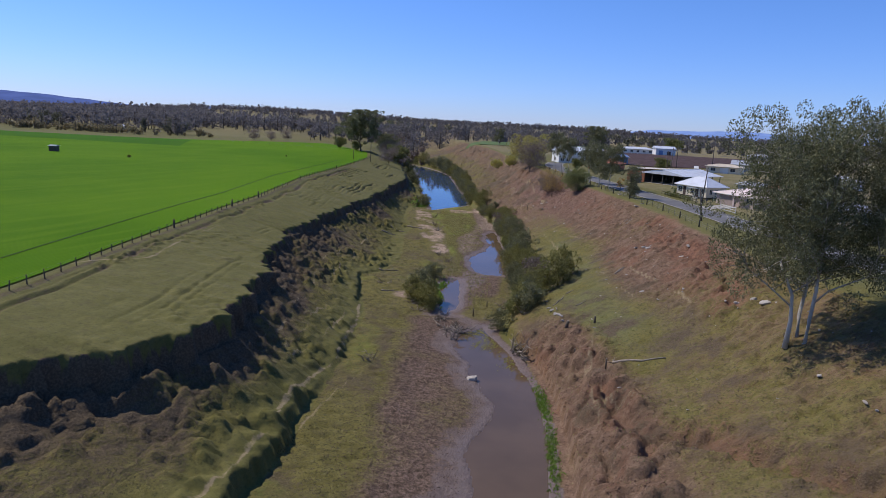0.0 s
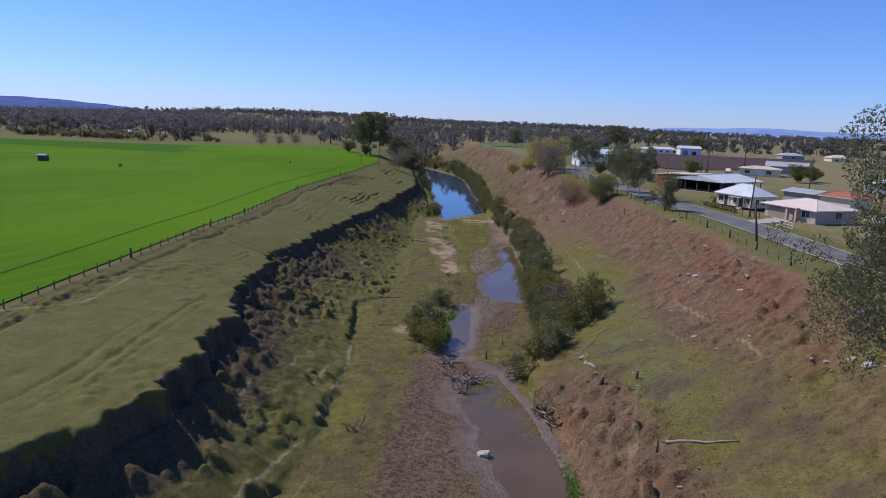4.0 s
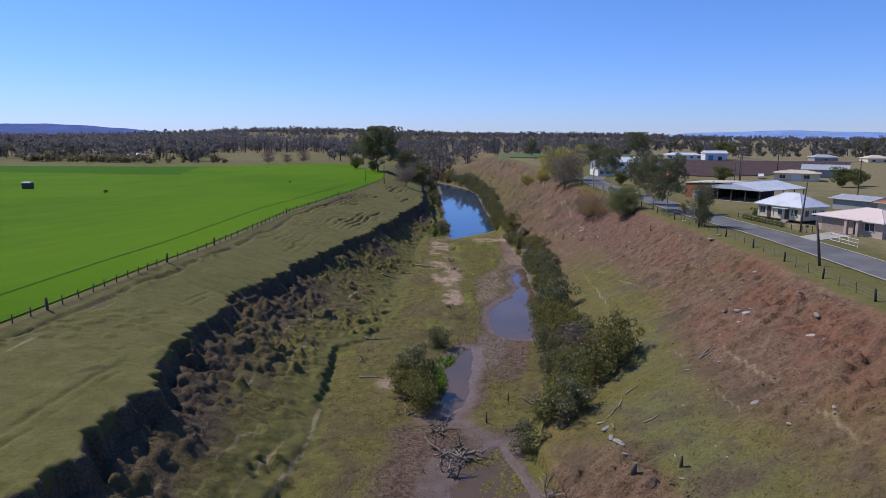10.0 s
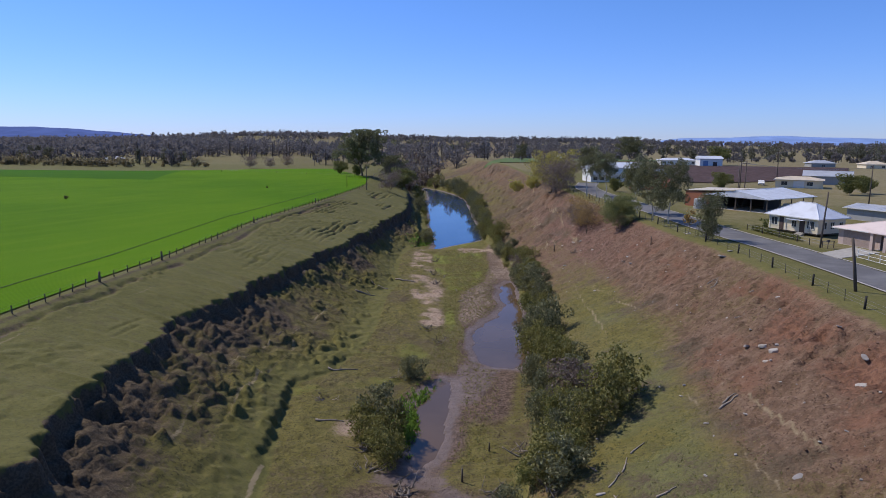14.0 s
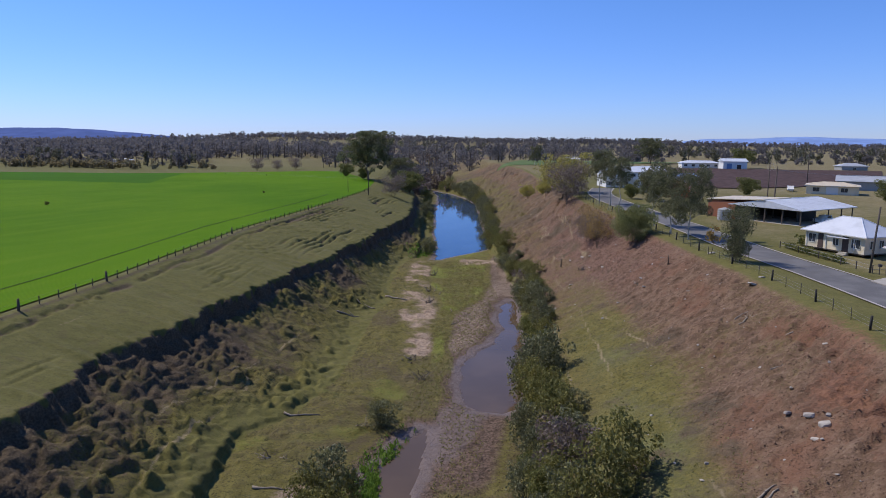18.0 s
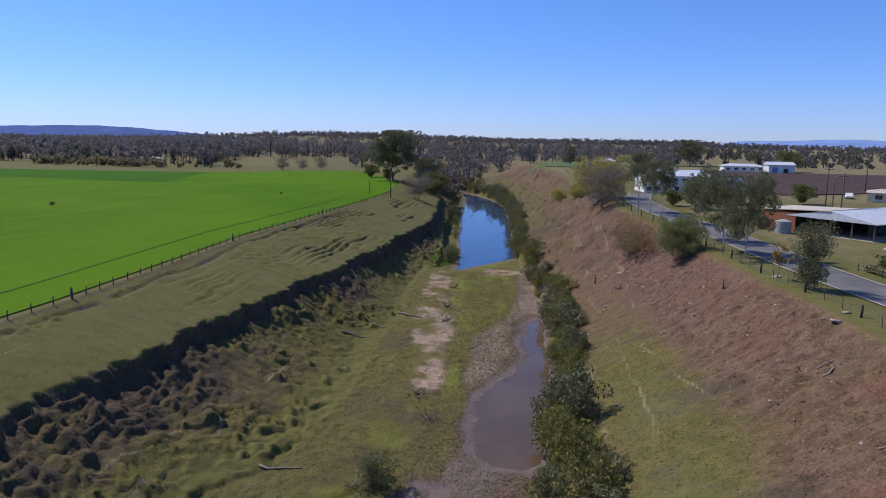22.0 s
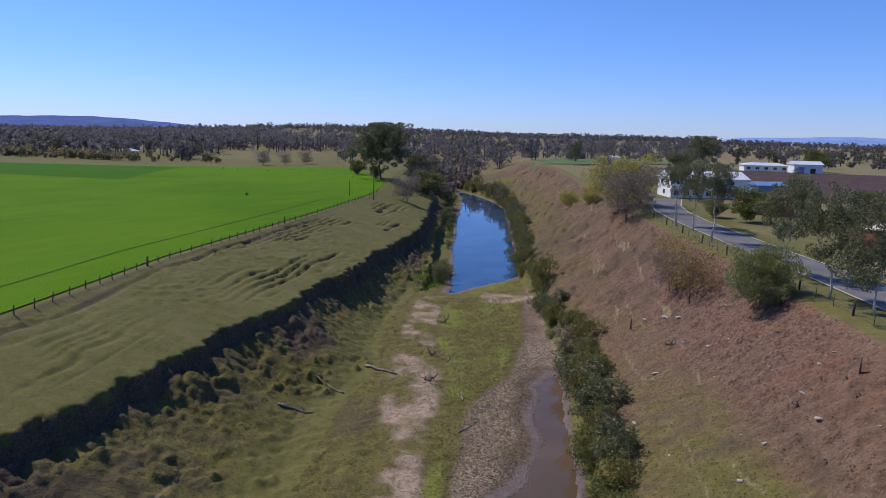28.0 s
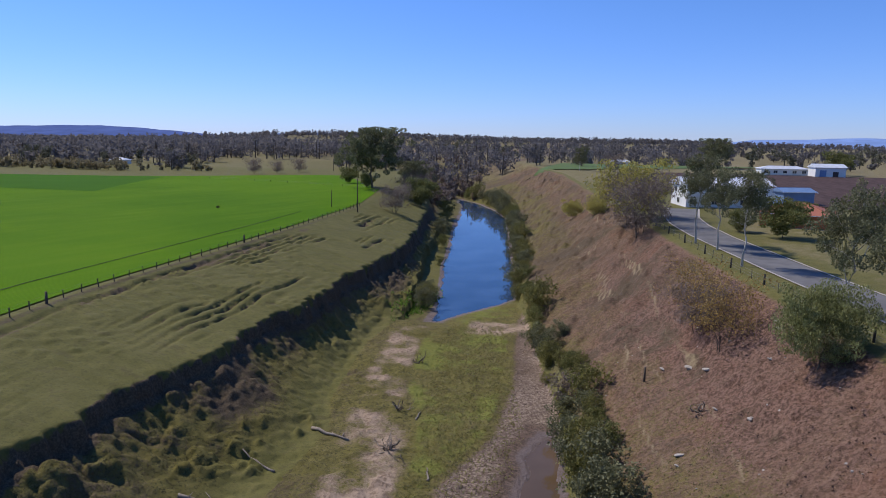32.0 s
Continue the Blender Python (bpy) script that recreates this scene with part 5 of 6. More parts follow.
def ridge_caps(L, W, eave, rise, over, hip):
    a, b = L / 2 + over, W / 2 + over
    r = max(a - b, 0.6) if hip else a
    bm = bmesh.new()
    tube(bm, [(-r, 0, eave + rise), (r, 0, eave + rise)], [0.09, 0.09], 5)
    if hip:
        for sx in (-1, 1):
            for sy in (-1, 1):
                tube(bm, [(sx * r, 0, eave + rise), (sx * a, sy * b, eave)], [0.08, 0.08], 5)
    return bm


def sheet_ribs(L, W, eave, rise, over, hip, gap=0.75):
    """Raised laps of the roof sheets on the two long slopes."""
    a, b = L / 2 + over, W / 2 + over
    r = max(a - b, 0.6) if hip else a
    bm = bmesh.new()
    x = -a + gap
    while x < a - 0.2:
        f = 1.0 if abs(x) <= r else (a - abs(x)) / max(a - r, 0.01)
        for s in (-1, 1):
            tube(bm, [(x, s * b, eave + 0.01), (x, s * b * (1 - f), eave + rise * f + 0.01)], [0.012, 0.012], 3)
        x += gap
    return bm


def window_part(house, x, y, z, w, h, side):
    """A window set in a wall: side 's' or 'n' faces along y, 'e' or 'w' along x."""
    e = 0.05
    def lay(u0, u1, z0, z1, depth):
        if side in "sn":
            s = -1 if side == "s" else 1
            return (x + u0, x + u1, min(y, y + s * depth), max(y, y + s * depth), z + z0, z + z1)
        s = -1 if side == "w" else 1
        return (min(x, x + s * depth), max(x, x + s * depth), y + u0, y + u1, z + z0, z + z1)
    win = part("window", solid(lay(-w / 2 - 0.07, w / 2 + 0.07, -0.07, 0, 0.08), lay(-w / 2 - 0.07, w / 2 + 0.07, h, h + 0.07, 0.06), lay(-w / 2 - 0.07, -w / 2, 0, h, 0.06), lay(w / 2, w / 2 + 0.07, 0, h, 0.06), lay(-0.025, 0.025, 0, h, 0.06)), TRIM, house)
    for u0, u1 in ((-w / 2, -0.025), (0.025, w / 2)):
        part("pane", solid(lay(u0, u1, 0, h, e * 0.5)), GLASS, win)


def house(x, y, turn, L, W, eave, rise, wall, roof, label, hip=True, over=0.5, floor=0.0, windows=(), doors=(), ribs=True, z=None, category="house", open_sides=""):
    """A building with its own walls, roof, windows and doors. L runs along its own x axis."""
    h = thing("house" if category == "house" else "shed", x, y, ground_z(x, y) if z is None else z, turn, label, category)
    a, b, t = L / 2, W / 2, 0.15
    sides = {"s": (-a, a, -b, -b + t), "n": (-a, a, b - t, b), "w": (-a, -a + t, -b + t, b - t), "e": (a - t, a, -b + t, b - t)}
    for s, (x0, x1, y0, y1) in sides.items():
        if s not in open_sides:
            part("wall", solid((x0, x1, y0, y1, floor, eave - 0.12)), wall, h)
    if not hip:
        bm = bmesh.new()
        for sx in (-1, 1):
            v = [bm.verts.new((sx * (a - 0.05), yy, zz)) for yy, zz in ((-b, eave - 0.1), (b, eave - 0.1), (0, eave + rise - 0.1))]
            w = [bm.verts.new((sx * (a - 0.17), yy, zz)) for yy, zz in ((-b, eave - 0.1), (b, eave - 0.1), (0, eave + rise - 0.1))]
            bm.faces.new(v), bm.faces.new(w[::-1])
        part("gable", bm, wall, h)
    r = part("roof", roof_mesh(L, W, eave, rise, over, hip), roof, h)
    part("ridge_cap", ridge_caps(L, W, eave, rise, over, hip), roof, r)
    if ribs:
        part("sheet_laps", sheet_ribs(L, W, eave, rise, over, hip), roof, r)
    gut = solid((-a - over - 0.1, a + over + 0.1, -b - over - 0.1, -b - over, eave - 0.14, eave - 0.02), (-a - over - 0.1, a + over + 0.1, b + over, b + over + 0.1, eave - 0.14, eave - 0.02))
    part("gutter", gut, TRIM, r)
    if floor > 0.2:
        for px in np.linspace(-a + 0.3, a - 0.3, 5):
            for py in np.linspace(-b + 0.3, b - 0.3, 3):
                bm = bmesh.new()
                tube(bm, [(px, py, -0.2), (px, py, floor)], [0.09, 0.08], 6)
                part("stump", bm, POST_WOOD, h)
        part("floor_frame", solid((-a + 0.05, a - 0.05, -b + 0.05, b - 0.05, floor - 0.16, floor - 0.002)), POST_WOOD, h)
    else:
        part("slab", solid((-a - 0.1, a + 0.1, -b - 0.1, b + 0.1, -0.3, 0.05)), CONCRETE, h)
    for s, u, zz, w, hh in windows:
        px, py = {"s": (u, -b), "n": (u, b), "w": (-a, u), "e": (a, u)}[s]
        window_part(h, px, py, zz, w, hh, s)
    for s, u, w, hh, mat in doors:
        e = 0.04
        spec = {"s": (u - w / 2, u + w / 2, -b - e, -b), "n": (u - w / 2, u + w / 2, b, b + e), "w": (-a - e, -a, u - w / 2, u + w / 2), "e": (a, a + e, u - w / 2, u + w / 2)}[s]
        d = part("door", solid((*spec, floor + 0.02, floor + hh)), mat, h)
    return h


TOWN_Z = 16.0
# white hipped cottage: its street wall faces the road
cottage = house(37.2, 164.6, -55.5, 8.8, 6.0, 2.75, 2.0, CREAM, ROOF_SILVER, "cream weatherboard cottage with a pale hipped metal roof", over=0.45, floor=0.45, z=TOWN_Z, ribs=False,
                windows=(("s", -3.3, 1.15, 1.1, 1.1), ("s", 0.3, 1.15, 0.8, 0.9), ("s", 3.2, 1.15, 1.2, 1.1), ("e", -1.6, 1.15, 0.8, 1.0), ("e", 0.1, 1.15, 0.8, 1.0), ("e", 2.0, 1.15, 0.7, 0.9)),
                doors=(("s", 1.7, 0.9, 2.0, DOOR_PAINT), ("s", -2.0, 0.8, 2.0, DOOR_PAINT)))
part("porch_step", solid((1.1, 2.3, -3.9, -3.05, 0, 0.2), (1.1, 2.3, -3.5, -3.05, 0.2, 0.4)), CONCRETE, cottage)
part("awning", solid((-0.6, 2.4, -3.95, -3.02, 2.28, 2.34)), ROOF_SILVER, cottage)
for u in (-4.2, -1.2, 2.9):
    bm = solid((u, u + 0.12, -3.09, -3.01, 0.45, 2.55))
    part("corner_board", bm, TRIM, cottage)

# open machinery shed: gable end open to the street
shed = house(40.0, 204.2, 43.0, 16.5, 14.5, 2.8, 1.35, DARK_SHEET, ROOF_SILVER, "wide open farm shed with a low pale gable roof", hip=False, over=0.3, z=TOWN_Z, category="shed", open_sides="wse")
bm = bmesh.new()
top = [bm.verts.new(p) for p in ((-8.7, -0.1, 4.20), (-0.5, -0.1, 4.26), (-0.5, 12.5, 3.70), (-8.7, 12.5, 3.45))]
low = [bm.verts.new((v.co.x, v.co.y, v.co.z - 0.14)) for v in top]
bm.faces.new(top)
bm.faces.new(low[::-1])
for q in range(4):
    bm.faces.new((low[q], low[(q + 1) % 4], top[(q + 1) % 4], top[q]))
part("cream_roof_side", bm, ROOF_CREAM, shed, "cream painted roof sheets")
for u in (-7.0, -3.5, 0, 3.5, 7.0):
    part("column", solid((-8.2, -8.0, u - 0.1, u + 0.1, 0, 2.9)), POST_WOOD, shed)
for u in (-4.0, 0.2, 4.4, 8.0):
    part("column", solid((u - 0.08, u + 0.08, -7.1, -6.95, 0, 2.8)), POST_WOOD, shed)
part("lintel", solid((-8.3, -8.15, -7.2, 7.2, 2.6, 2.85)), DARK_SHEET, shed)
# Added dark panels that stand in for the shade inside the open shed.
part("partition", solid((3.0, 3.15, -3.0, 7.0, 0, 3.2), (-3.0, 3.0, -3.1, -2.95, 0, 2.8)), DARK_SHEET, shed)
part("brick_end", solid((-8.5, -0.7, 12.0, 12.2, 0, 3.3), (-8.5, -8.3, 6.0, 11.98, 0, 3.3), (-0.9, -0.7, 7.3, 11.98, 0, 3.4)), wall_paint("dull_brick", (0.30, 0.115, 0.06)), shed, "orange-brown brick end wall")
tank = thing("water_tank", 27.4, 200.4, TOWN_Z, 0, "grey corrugated round water tank by the shed", "tank")
bm = bmesh.new()
tube(bm, [(0, 0, 0), (0, 0, 2.0), (0, 0, 2.35)], [1.25, 1.25, 0.15], 20)
part("shell", bm, GREY_WALL, tank)
bm = bmesh.new()
for zz in (0.4, 0.8, 1.2, 1.6):
    tube(bm, [(1.27 * math.cos(t), 1.27 * math.sin(t), zz) for t in np.linspace(0, 6.283, 20)], [0.03] * 20, 3)
part("hoops", bm, ROOF_GREY, tank)

# brick house with a garage, and its front gate
brick = house(44.8, 150.6, -62, 11.5, 9.0, 2.35, 1.35, BLUSH, ROOF_PINK, "low blush brick house with a pale tiled roof", over=0.6, z=TOWN_Z, ribs=False,
              windows=(("s", 3.6, 0.9, 1.6, 1.1), ("e", 0.5, 0.9, 1.4, 1.1)), doors=(("s", -2.6, 4.6, 2.05, plain("garage_door", (0.35, 0.27, 0.23))), ("s", 1.4, 0.9, 2.0, DOOR_PAINT)))
for u in (0.4, 2.4):
    part("porch_column", solid((u - 0.22, u + 0.22, -5.6, -5.15, 0, 2.3)), BLUSH, brick)
part("porch_roof", solid((0.0, 2.8, -5.8, -4.5, 2.3, 2.42)), ROOF_PINK, brick)
gate = thing("white_gate", 36.5, 137.3, TOWN_Z, -76.5, "white painted tubular gate on the front lawn", "gate")
for u0, u1 in ((-3.0, -1.0), (-1.0, 1.0), (1.0, 3.0)):
    bm = bmesh.new()
    tube(bm, [(u0, 0, 0.15), (u0, 0, 1.15)], [0.04, 0.04], 6)
    part("gate_post", bm, WHITE, gate)
    for zz in (0.2, 0.65, 1.1):
        bm = bmesh.new()
        tube(bm, [(u0, 0, zz), (u1, 0, zz)], [0.03, 0.03], 6)
        part("rail", bm, WHITE, gate)
bm = bmesh.new()
tube(bm, [(3.0, 0, 0.0), (3.0, 0, 1.15)], [0.04, 0.04], 6)
part("gate_post", bm, WHITE, gate)
drive = [(32.4, 143.2), (33.2, 139.3), (40.5, 145.6), (39.0, 150.0)]
bm = bmesh.new()
lo = [bm.verts.new((a, b, TOWN_Z - 0.1)) for a, b in drive]
hi = [bm.verts.new((a, b, TOWN_Z + 0.07)) for a, b in drive]
bm.faces.new(hi)
for i in range(4):
    bm.faces.new((lo[i], lo[(i + 1) % 4], hi[(i + 1) % 4], hi[i]))
driveway = new("driveway", mesh_of(bm, "driveway", CONCRETE))
tagged(driveway, "pale concrete driveway to the garage", "driveway", kind="structure")

# two-storey white house at the bend, and a blue shed
white = house(14.5, 291.5, 16, 19.0, 10.0, 4.9, 1.6, WHITE, ROOF_SILVER, "white two-storey house with a pale metal roof", over=0.5, z=TOWN_Z, hip=False,
              windows=tuple(("s", u, 0.7, 1.3, 1.1) for u in (-8, -5.6, -3.2, 0, 3.2, 6.4)) + tuple(("s", u, 3.1, 1.6, 1.1) for u in (-7.4, -4.2, -1, 2.2, 5.4)) + (("w", -2.5, 3.1, 1.4, 1.1), ("w", 2, 3.1, 1.4, 1.1), ("w", 0, 0.7, 1.4, 1.1)))
part("balcony", solid((-9.6, 9.5, -6.3, -5.0, 2.45, 2.62), (-9.6, 9.5, -6.3, -6.24, 2.62, 3.5)), WHITE, white)
house(31.5, 301, 16, 7, 6, 3.2, 0.8, BLUE_SHEET, BLUE_SHEET, "blue sheet-metal shed behind the white house", hip=False, z=TOWN_Z, category="shed")
house(23.5, 256, -20, 11, 8, 2.4, 1.7, RED_BRICK, ROOF_RED, "brick house with a terracotta tiled roof", z=TOWN_Z, ribs=False, windows=(("s", -2, 0.9, 1.4, 1.1), ("w", 0, 0.9, 1.4, 1.1)))
house(59, 463, 8, 20, 8, 2.8, 1.2, WHITE, ROOF_SILVER, "long low white building beyond the ploughed field", z=16, windows=tuple(("s", u, 0.9, 1.6, 1.1) for u in (-8, -4, 0, 4, 8)))
house(74.5, 452, 6, 12, 9, 4.2, 1.4, WHITE, ROOF_SILVER, "white gabled farm shed beyond the ploughed field", hip=False, z=16, category="shed", doors=(("s", -3, 2.6, 3.0, BLUE_SHEET), ("s", 2, 2.2, 2.4, DOOR_PAINT)))
house(70, 279, -18, 13, 8, 2.5, 0.9, CREAM, ROOF_CREAM, "low cream house with a wide shallow roof", z=TOWN_Z, windows=(("s", -4, 0.8, 1.6, 1.1), ("s", 3, 0.8, 1.6, 1.1)), doors=(("s", 0, 3.0, 2.1, WHITE),))
house(85, 300, -18, 14, 8, 2.8, 1.6, GREY_WALL, ROOF_GREY, "grey gabled shed behind the cream house", hip=False, z=TOWN_Z, category="shed")
house(160, 458, 8, 12, 9, 2.7, 1.7, CREAM, ROOF_CREAM, "pale hipped house across the back paddock", z=15.5, windows=(("s", -3, 0.8, 1.6, 1.1), ("s", 3, 0.8, 1.6, 1.1)))
house(136, 466, 8, 13, 8, 2.7, 1.5, GREY_WALL, ROOF_GREY, "grey roofed house among trees", z=15.5, windows=(("s", 0, 0.8, 1.6, 1.1),))
house(56, 186, -56, 8, 6, 2.2, 0.6, GREY_WALL, ROOF_GREY, "low grey outbuilding with a shallow roof", hip=False, z=TOWN_Z, category="shed")
house(60, 176, -56, 7, 6, 2.4, 1.2, CREAM, ROOF_RED, "small house with a dull red roof", z=TOWN_Z)
house(90, 225, -40, 11, 8, 2.5, 1.4, WHITE, ROOF_SILVER, "white house at the edge of town", z=TOWN_Z, windows=(("s", 0, 0.8, 1.6, 1.1),))
house(54, 130, -60, 11, 9, 2.5, 1.5, CREAM, ROOF_SILVER, "cream house with a pale metal roof", z=TOWN_Z, windows=(("s", -3, 0.8, 1.6, 1.1), ("s", 3, 0.8, 1.6, 1.1)))
house(62, 108, -62, 12, 9, 2.5, 1.5, WHITE, ROOF_GREY, "white house with a grey roof behind gums", z=TOWN_Z, windows=(("s", -3, 0.8, 1.6, 1.1), ("s", 3, 0.8, 1.6, 1.1)))
house(-172, 224, 10, 2.6, 2.2, 2.1, 0.25, DARK_SHEET, ROOF_GREY, "small dark pump hut standing in the crop", hip=False, over=0.15, z=ground_z(-172, 224), category="shed", doors=(("s", 0, 0.8, 1.8, DOOR_PAINT),))
house(-335, 505, 0, 14, 7, 2.8, 1.4, WHITE, ROOF_SILVER, "white farmhouse among trees across the fields", z=ground_z(-335, 505))
house(-16, 640, 0, 14, 8, 3.0, 1.6, WHITE, ROOF_SILVER, "white farmhouse among the creek trees", z=ground_z(-16, 640), windows=(("s", -3, 0.8, 1.6, 1.1), ("s", 3, 0.8, 1.6, 1.1)))

# low front fence of the cottage, with shrubs behind it
front = thing("front_fence", 28.9, 165.9, TOWN_Z, 0, "low timber and wire front fence of the cottage", "fence")
run = [(28.9, 165.9), (30.2, 161.9), (31.5, 157.8), (32.8, 153.7), (33.6, 151.0), (34.4, 148.4), (36.0, 148.9)]
for a, b in run:
    part("post", solid((a - 28.9 - 0.05, a - 28.9 + 0.05, b - 165.9 - 0.05, b - 165.9 + 0.05, -0.2, 0.95)), POST_WOOD, front)
for zz in (0.45, 0.88):
    bm = bmesh.new()
    tube(bm, [(a - 28.9, b - 165.9, zz) for a, b in run], [0.016] * len(run), 4)
    part("rail", bm, WIRE, front)
HEDGE = tree("garden_shrub", 140, 0.9, 1.1, BUSH_LEAF, DARK_BARK, "small clipped shrub along the front fence", "shrub", stems=3, fork=0.1, limbs=4, twigs=2, leaves=220, leaf_size=0.12, clump=0.28, hang=0, low=0.2, twig_part=False)
settle(HEDGE, 29.9, 165.0, z=TOWN_Z)
for k in range(9):
    place(HEDGE, 30.2 + 0.37 * k, 164.0 - 1.15 * k, 40 * k, 0.8 + 0.06 * (k % 4), TOWN_Z, group="front fence shrubs")
place(HEDGE, 33.0, 168.8, 10, 1.7, TOWN_Z, label="rounded shrub at the corner of the cottage")
letter = thing("letterbox", 34.9, 147.8, TOWN_Z, 0, "dark letterbox on a short post", "letterbox")
part("stand", solid((-0.04, 0.04, -0.04, 0.04, -0.1, 0.9)), POST_WOOD, letter)
part("box", solid((-0.16, 0.16, -0.22, 0.22, 0.9, 1.2)), DARK_SHEET, letter)


# ---- vehicles ----
def vehicle(x, y, turn, paint, label, ute=False):
    c = thing("car", x, y, TOWN_Z, turn, label, "car")
    bm = bmesh.new()
    prof_pts = [(-2.2, 0.35), (-2.25, 0.85), (-1.2, 0.95), (-0.9, 0.98), (-0.4, 1.5), (0.7 if ute else 1.5, 1.52), (0.9 if ute else 2.0, 0.98), (2.25, 0.95), (2.25, 0.4)]
    a = [bm.verts.new((px, -0.85, pz)) for px, pz in prof_pts]
    b = [bm.verts.new((px, 0.85, pz)) for px, pz in prof_pts]
    bm.faces.new(a), bm.faces.new(b[::-1])
    for i in range(len(a)):
        bm.faces.new((a[i], b[i], b[(i + 1) % len(a)], a[(i + 1) % len(a)]))
    bmesh.ops.recalc_face_normals(bm, faces=bm.faces)
    part("body", bm, paint, c)
    part("side_window", solid((-0.55, 0.55, -0.87, -0.84, 1.05, 1.4)), GLASS, c)
    part("side_window", solid((-0.55, 0.55, 0.84, 0.87, 1.05, 1.4)), GLASS, c)
    for wx in (-1.4, 1.4):
        for wy in (-0.8, 0.8):
            bm = bmesh.new()
            tube(bm, [(wx, wy - 0.1, 0.33), (wx, wy + 0.1, 0.33)], [0.33, 0.33], 14)
            w = part("wheel", bm, DARK_SHEET, c)
            bm = bmesh.new()
            tube(bm, [(wx, wy - 0.12, 0.33), (wx, wy + 0.12, 0.33)], [0.17, 0.17], 10)
            part("rim", bm, ROOF_GREY, w)
    return c


vehicle(44.6, 199.8, 40, WHITE, "white utility truck parked under the shed roof", True)
vehicle(61, 287, 80, WHITE, "pale car parked beside the ploughed field")


# ---- wood, rock and rubble ----
def log(x, y, length, r, turn, label, tilt=0.0, z=None, root=False):
    rng = np.random.RandomState(int(abs(x * 31 + y * 17)) % 9999)
    ob = thing("fallen_log", x, y, (ground_z(x, y) if z is None else z), turn, label, "log")
    bm = bmesh.new()
    pts = [(length * f, rng.normal() * 0.05 * length * 0.3, r * 0.7 + rng.normal() * 0.03) for f in np.linspace(0, 1, 6)]
    base = ob.matrix_basis.translation.z
    cs, sn = math.cos(radians(turn)), math.sin(radians(turn))
    pts = [(px, py, ground_z(x + px * cs - py * sn, y + px * sn + py * cs) - base + r * 0.6) for px, py, _ in pts]
    tube(bm, pts, [r * (1 - 0.6 * k / 5) for k in range(6)], 7)
    part("stem", bm, DEAD_WOOD, ob, smooth=True)
    for k in range(2 if not root else 4):
        f = rng.uniform(0.3, 0.95) if not root else 0.03
        p = pts[min(int(f * 5), 4)]
        bm = bmesh.new()
        d = rng.normal(size=3) * (0.5 if not root else 0.6) * r * 4
        tube(bm, [p, (p[0] + d[0] * 0.5, p[1] + d[1] * 0.6, p[2] + abs(d[2]) * 0.5), (p[0] + d[0], p[1] + d[1], p[2] + abs(d[2]))], [r * 0.4, r * 0.3, r * 0.1], 5)
        part("branch_stub", bm, DEAD_WOOD, ob, smooth=True)
    return ob


def snag(x, y, reach, count, label, seed, up=0.8, r=0.07):
    """A tangle of dead limbs washed together."""
    rng = np.random.RandomState(seed)
    ob = thing("dead_snag", x, y, None, 0, label, "dead wood")
    for k in range(count):
        a = rng.uniform(0, 6.28)
        L = reach * rng.uniform(0.5, 1.0)
        e = rng.uniform(0.05, up)
        s = np.array([rng.normal() * 0.25 * reach, rng.normal() * 0.25 * reach, 0.0])
        tip = s + L * np.array([math.cos(a) * math.cos(e), math.sin(a) * math.cos(e), math.sin(e)])
        bm = bmesh.new()
        pts = bent(s, tip, rng, 0.08 * L, 5)
        rr = r * rng.uniform(0.5, 1.3)
        tube(bm, pts, [rr, rr * 0.9, rr * 0.7, rr * 0.5, rr * 0.2], 5)
        for q in range(2):
            p = np.array(pts[2 + q])
            d = rng.normal(size=3) * 0.25 * L
            d[2] = abs(d[2])
            tube(bm, [tuple(p), tuple(p + d * 0.6), tuple(p + d)], [rr * 0.5, rr * 0.35, rr * 0.1], 4)
        part("dead_limb", bm, DEAD_WOOD if k % 3 else DARK_BARK, ob, smooth=True)
    return ob


log(10.7, 74.9, 5.6, 0.16, -30, "pale fallen trunk lying on the slope", root=True)
log(-37.6, 166.6, 3.6, 0.17, 25, "grey log lying on the slumped grass")
log(-28.5, 127.5, 3.8, 0.13, 20, "grey log at the edge of the bench")
log(-34.5, 183.5, 4.6, 0.2, -12, "dark log sticking out of the bench edge")
log(-33.6, 174.5, 3.6, 0.13, 170, "dark curved log half buried in grass")
log(-24.5, 113.0, 3.0, 0.14, 10, "grey log below the bench edge")
log(13.2, 104.4, 1.9, 0.11, 35, "broken timber lying on bare soil"), log(13.6, 105.2, 1.7, 0.09, 42, "broken timber lying on bare soil")
log(17.6, 133.6, 2.2, 0.10, 25, "pale timber lying on red soil"), log(17.4, 134.6, 1.6, 0.08, 30, "pale timber lying on red soil")
for a, b, q, turn in ((4.4, 96.8, 1.7, 60), (5.4, 98.4, 2.1, 75), (6.2, 101.0, 1.8, 50), (3.6, 99.8, 1.2, 120), (7.4, 94.4, 1.4, 20), (4.9, 94.6, 1.1, 100), (17.8, 121.5, 1.6, 40), (20.0, 127.0, 1.3, 15)):
    log(a, b, q, 0.085, turn, "bleached broken timber on the grassy bank")
log(-19, 170, 2.4, 0.1, 70, "dark driftwood on the sandy strip"), log(-20.5, 178, 2.6, 0.11, 110, "dark driftwood on the sandy strip")
log(-25.5, 190, 2.0, 0.1, 95, "dark driftwood on the sandy strip")
snag(-9.0, 96.6, 3.0, 20, "tangle of grey driftwood at the pool's head", 1, 0.45, 0.15)
snag(-9.6, 93.4, 2.8, 10, "bleached bare branches standing at the mud's edge", 2, 1.2, 0.085)
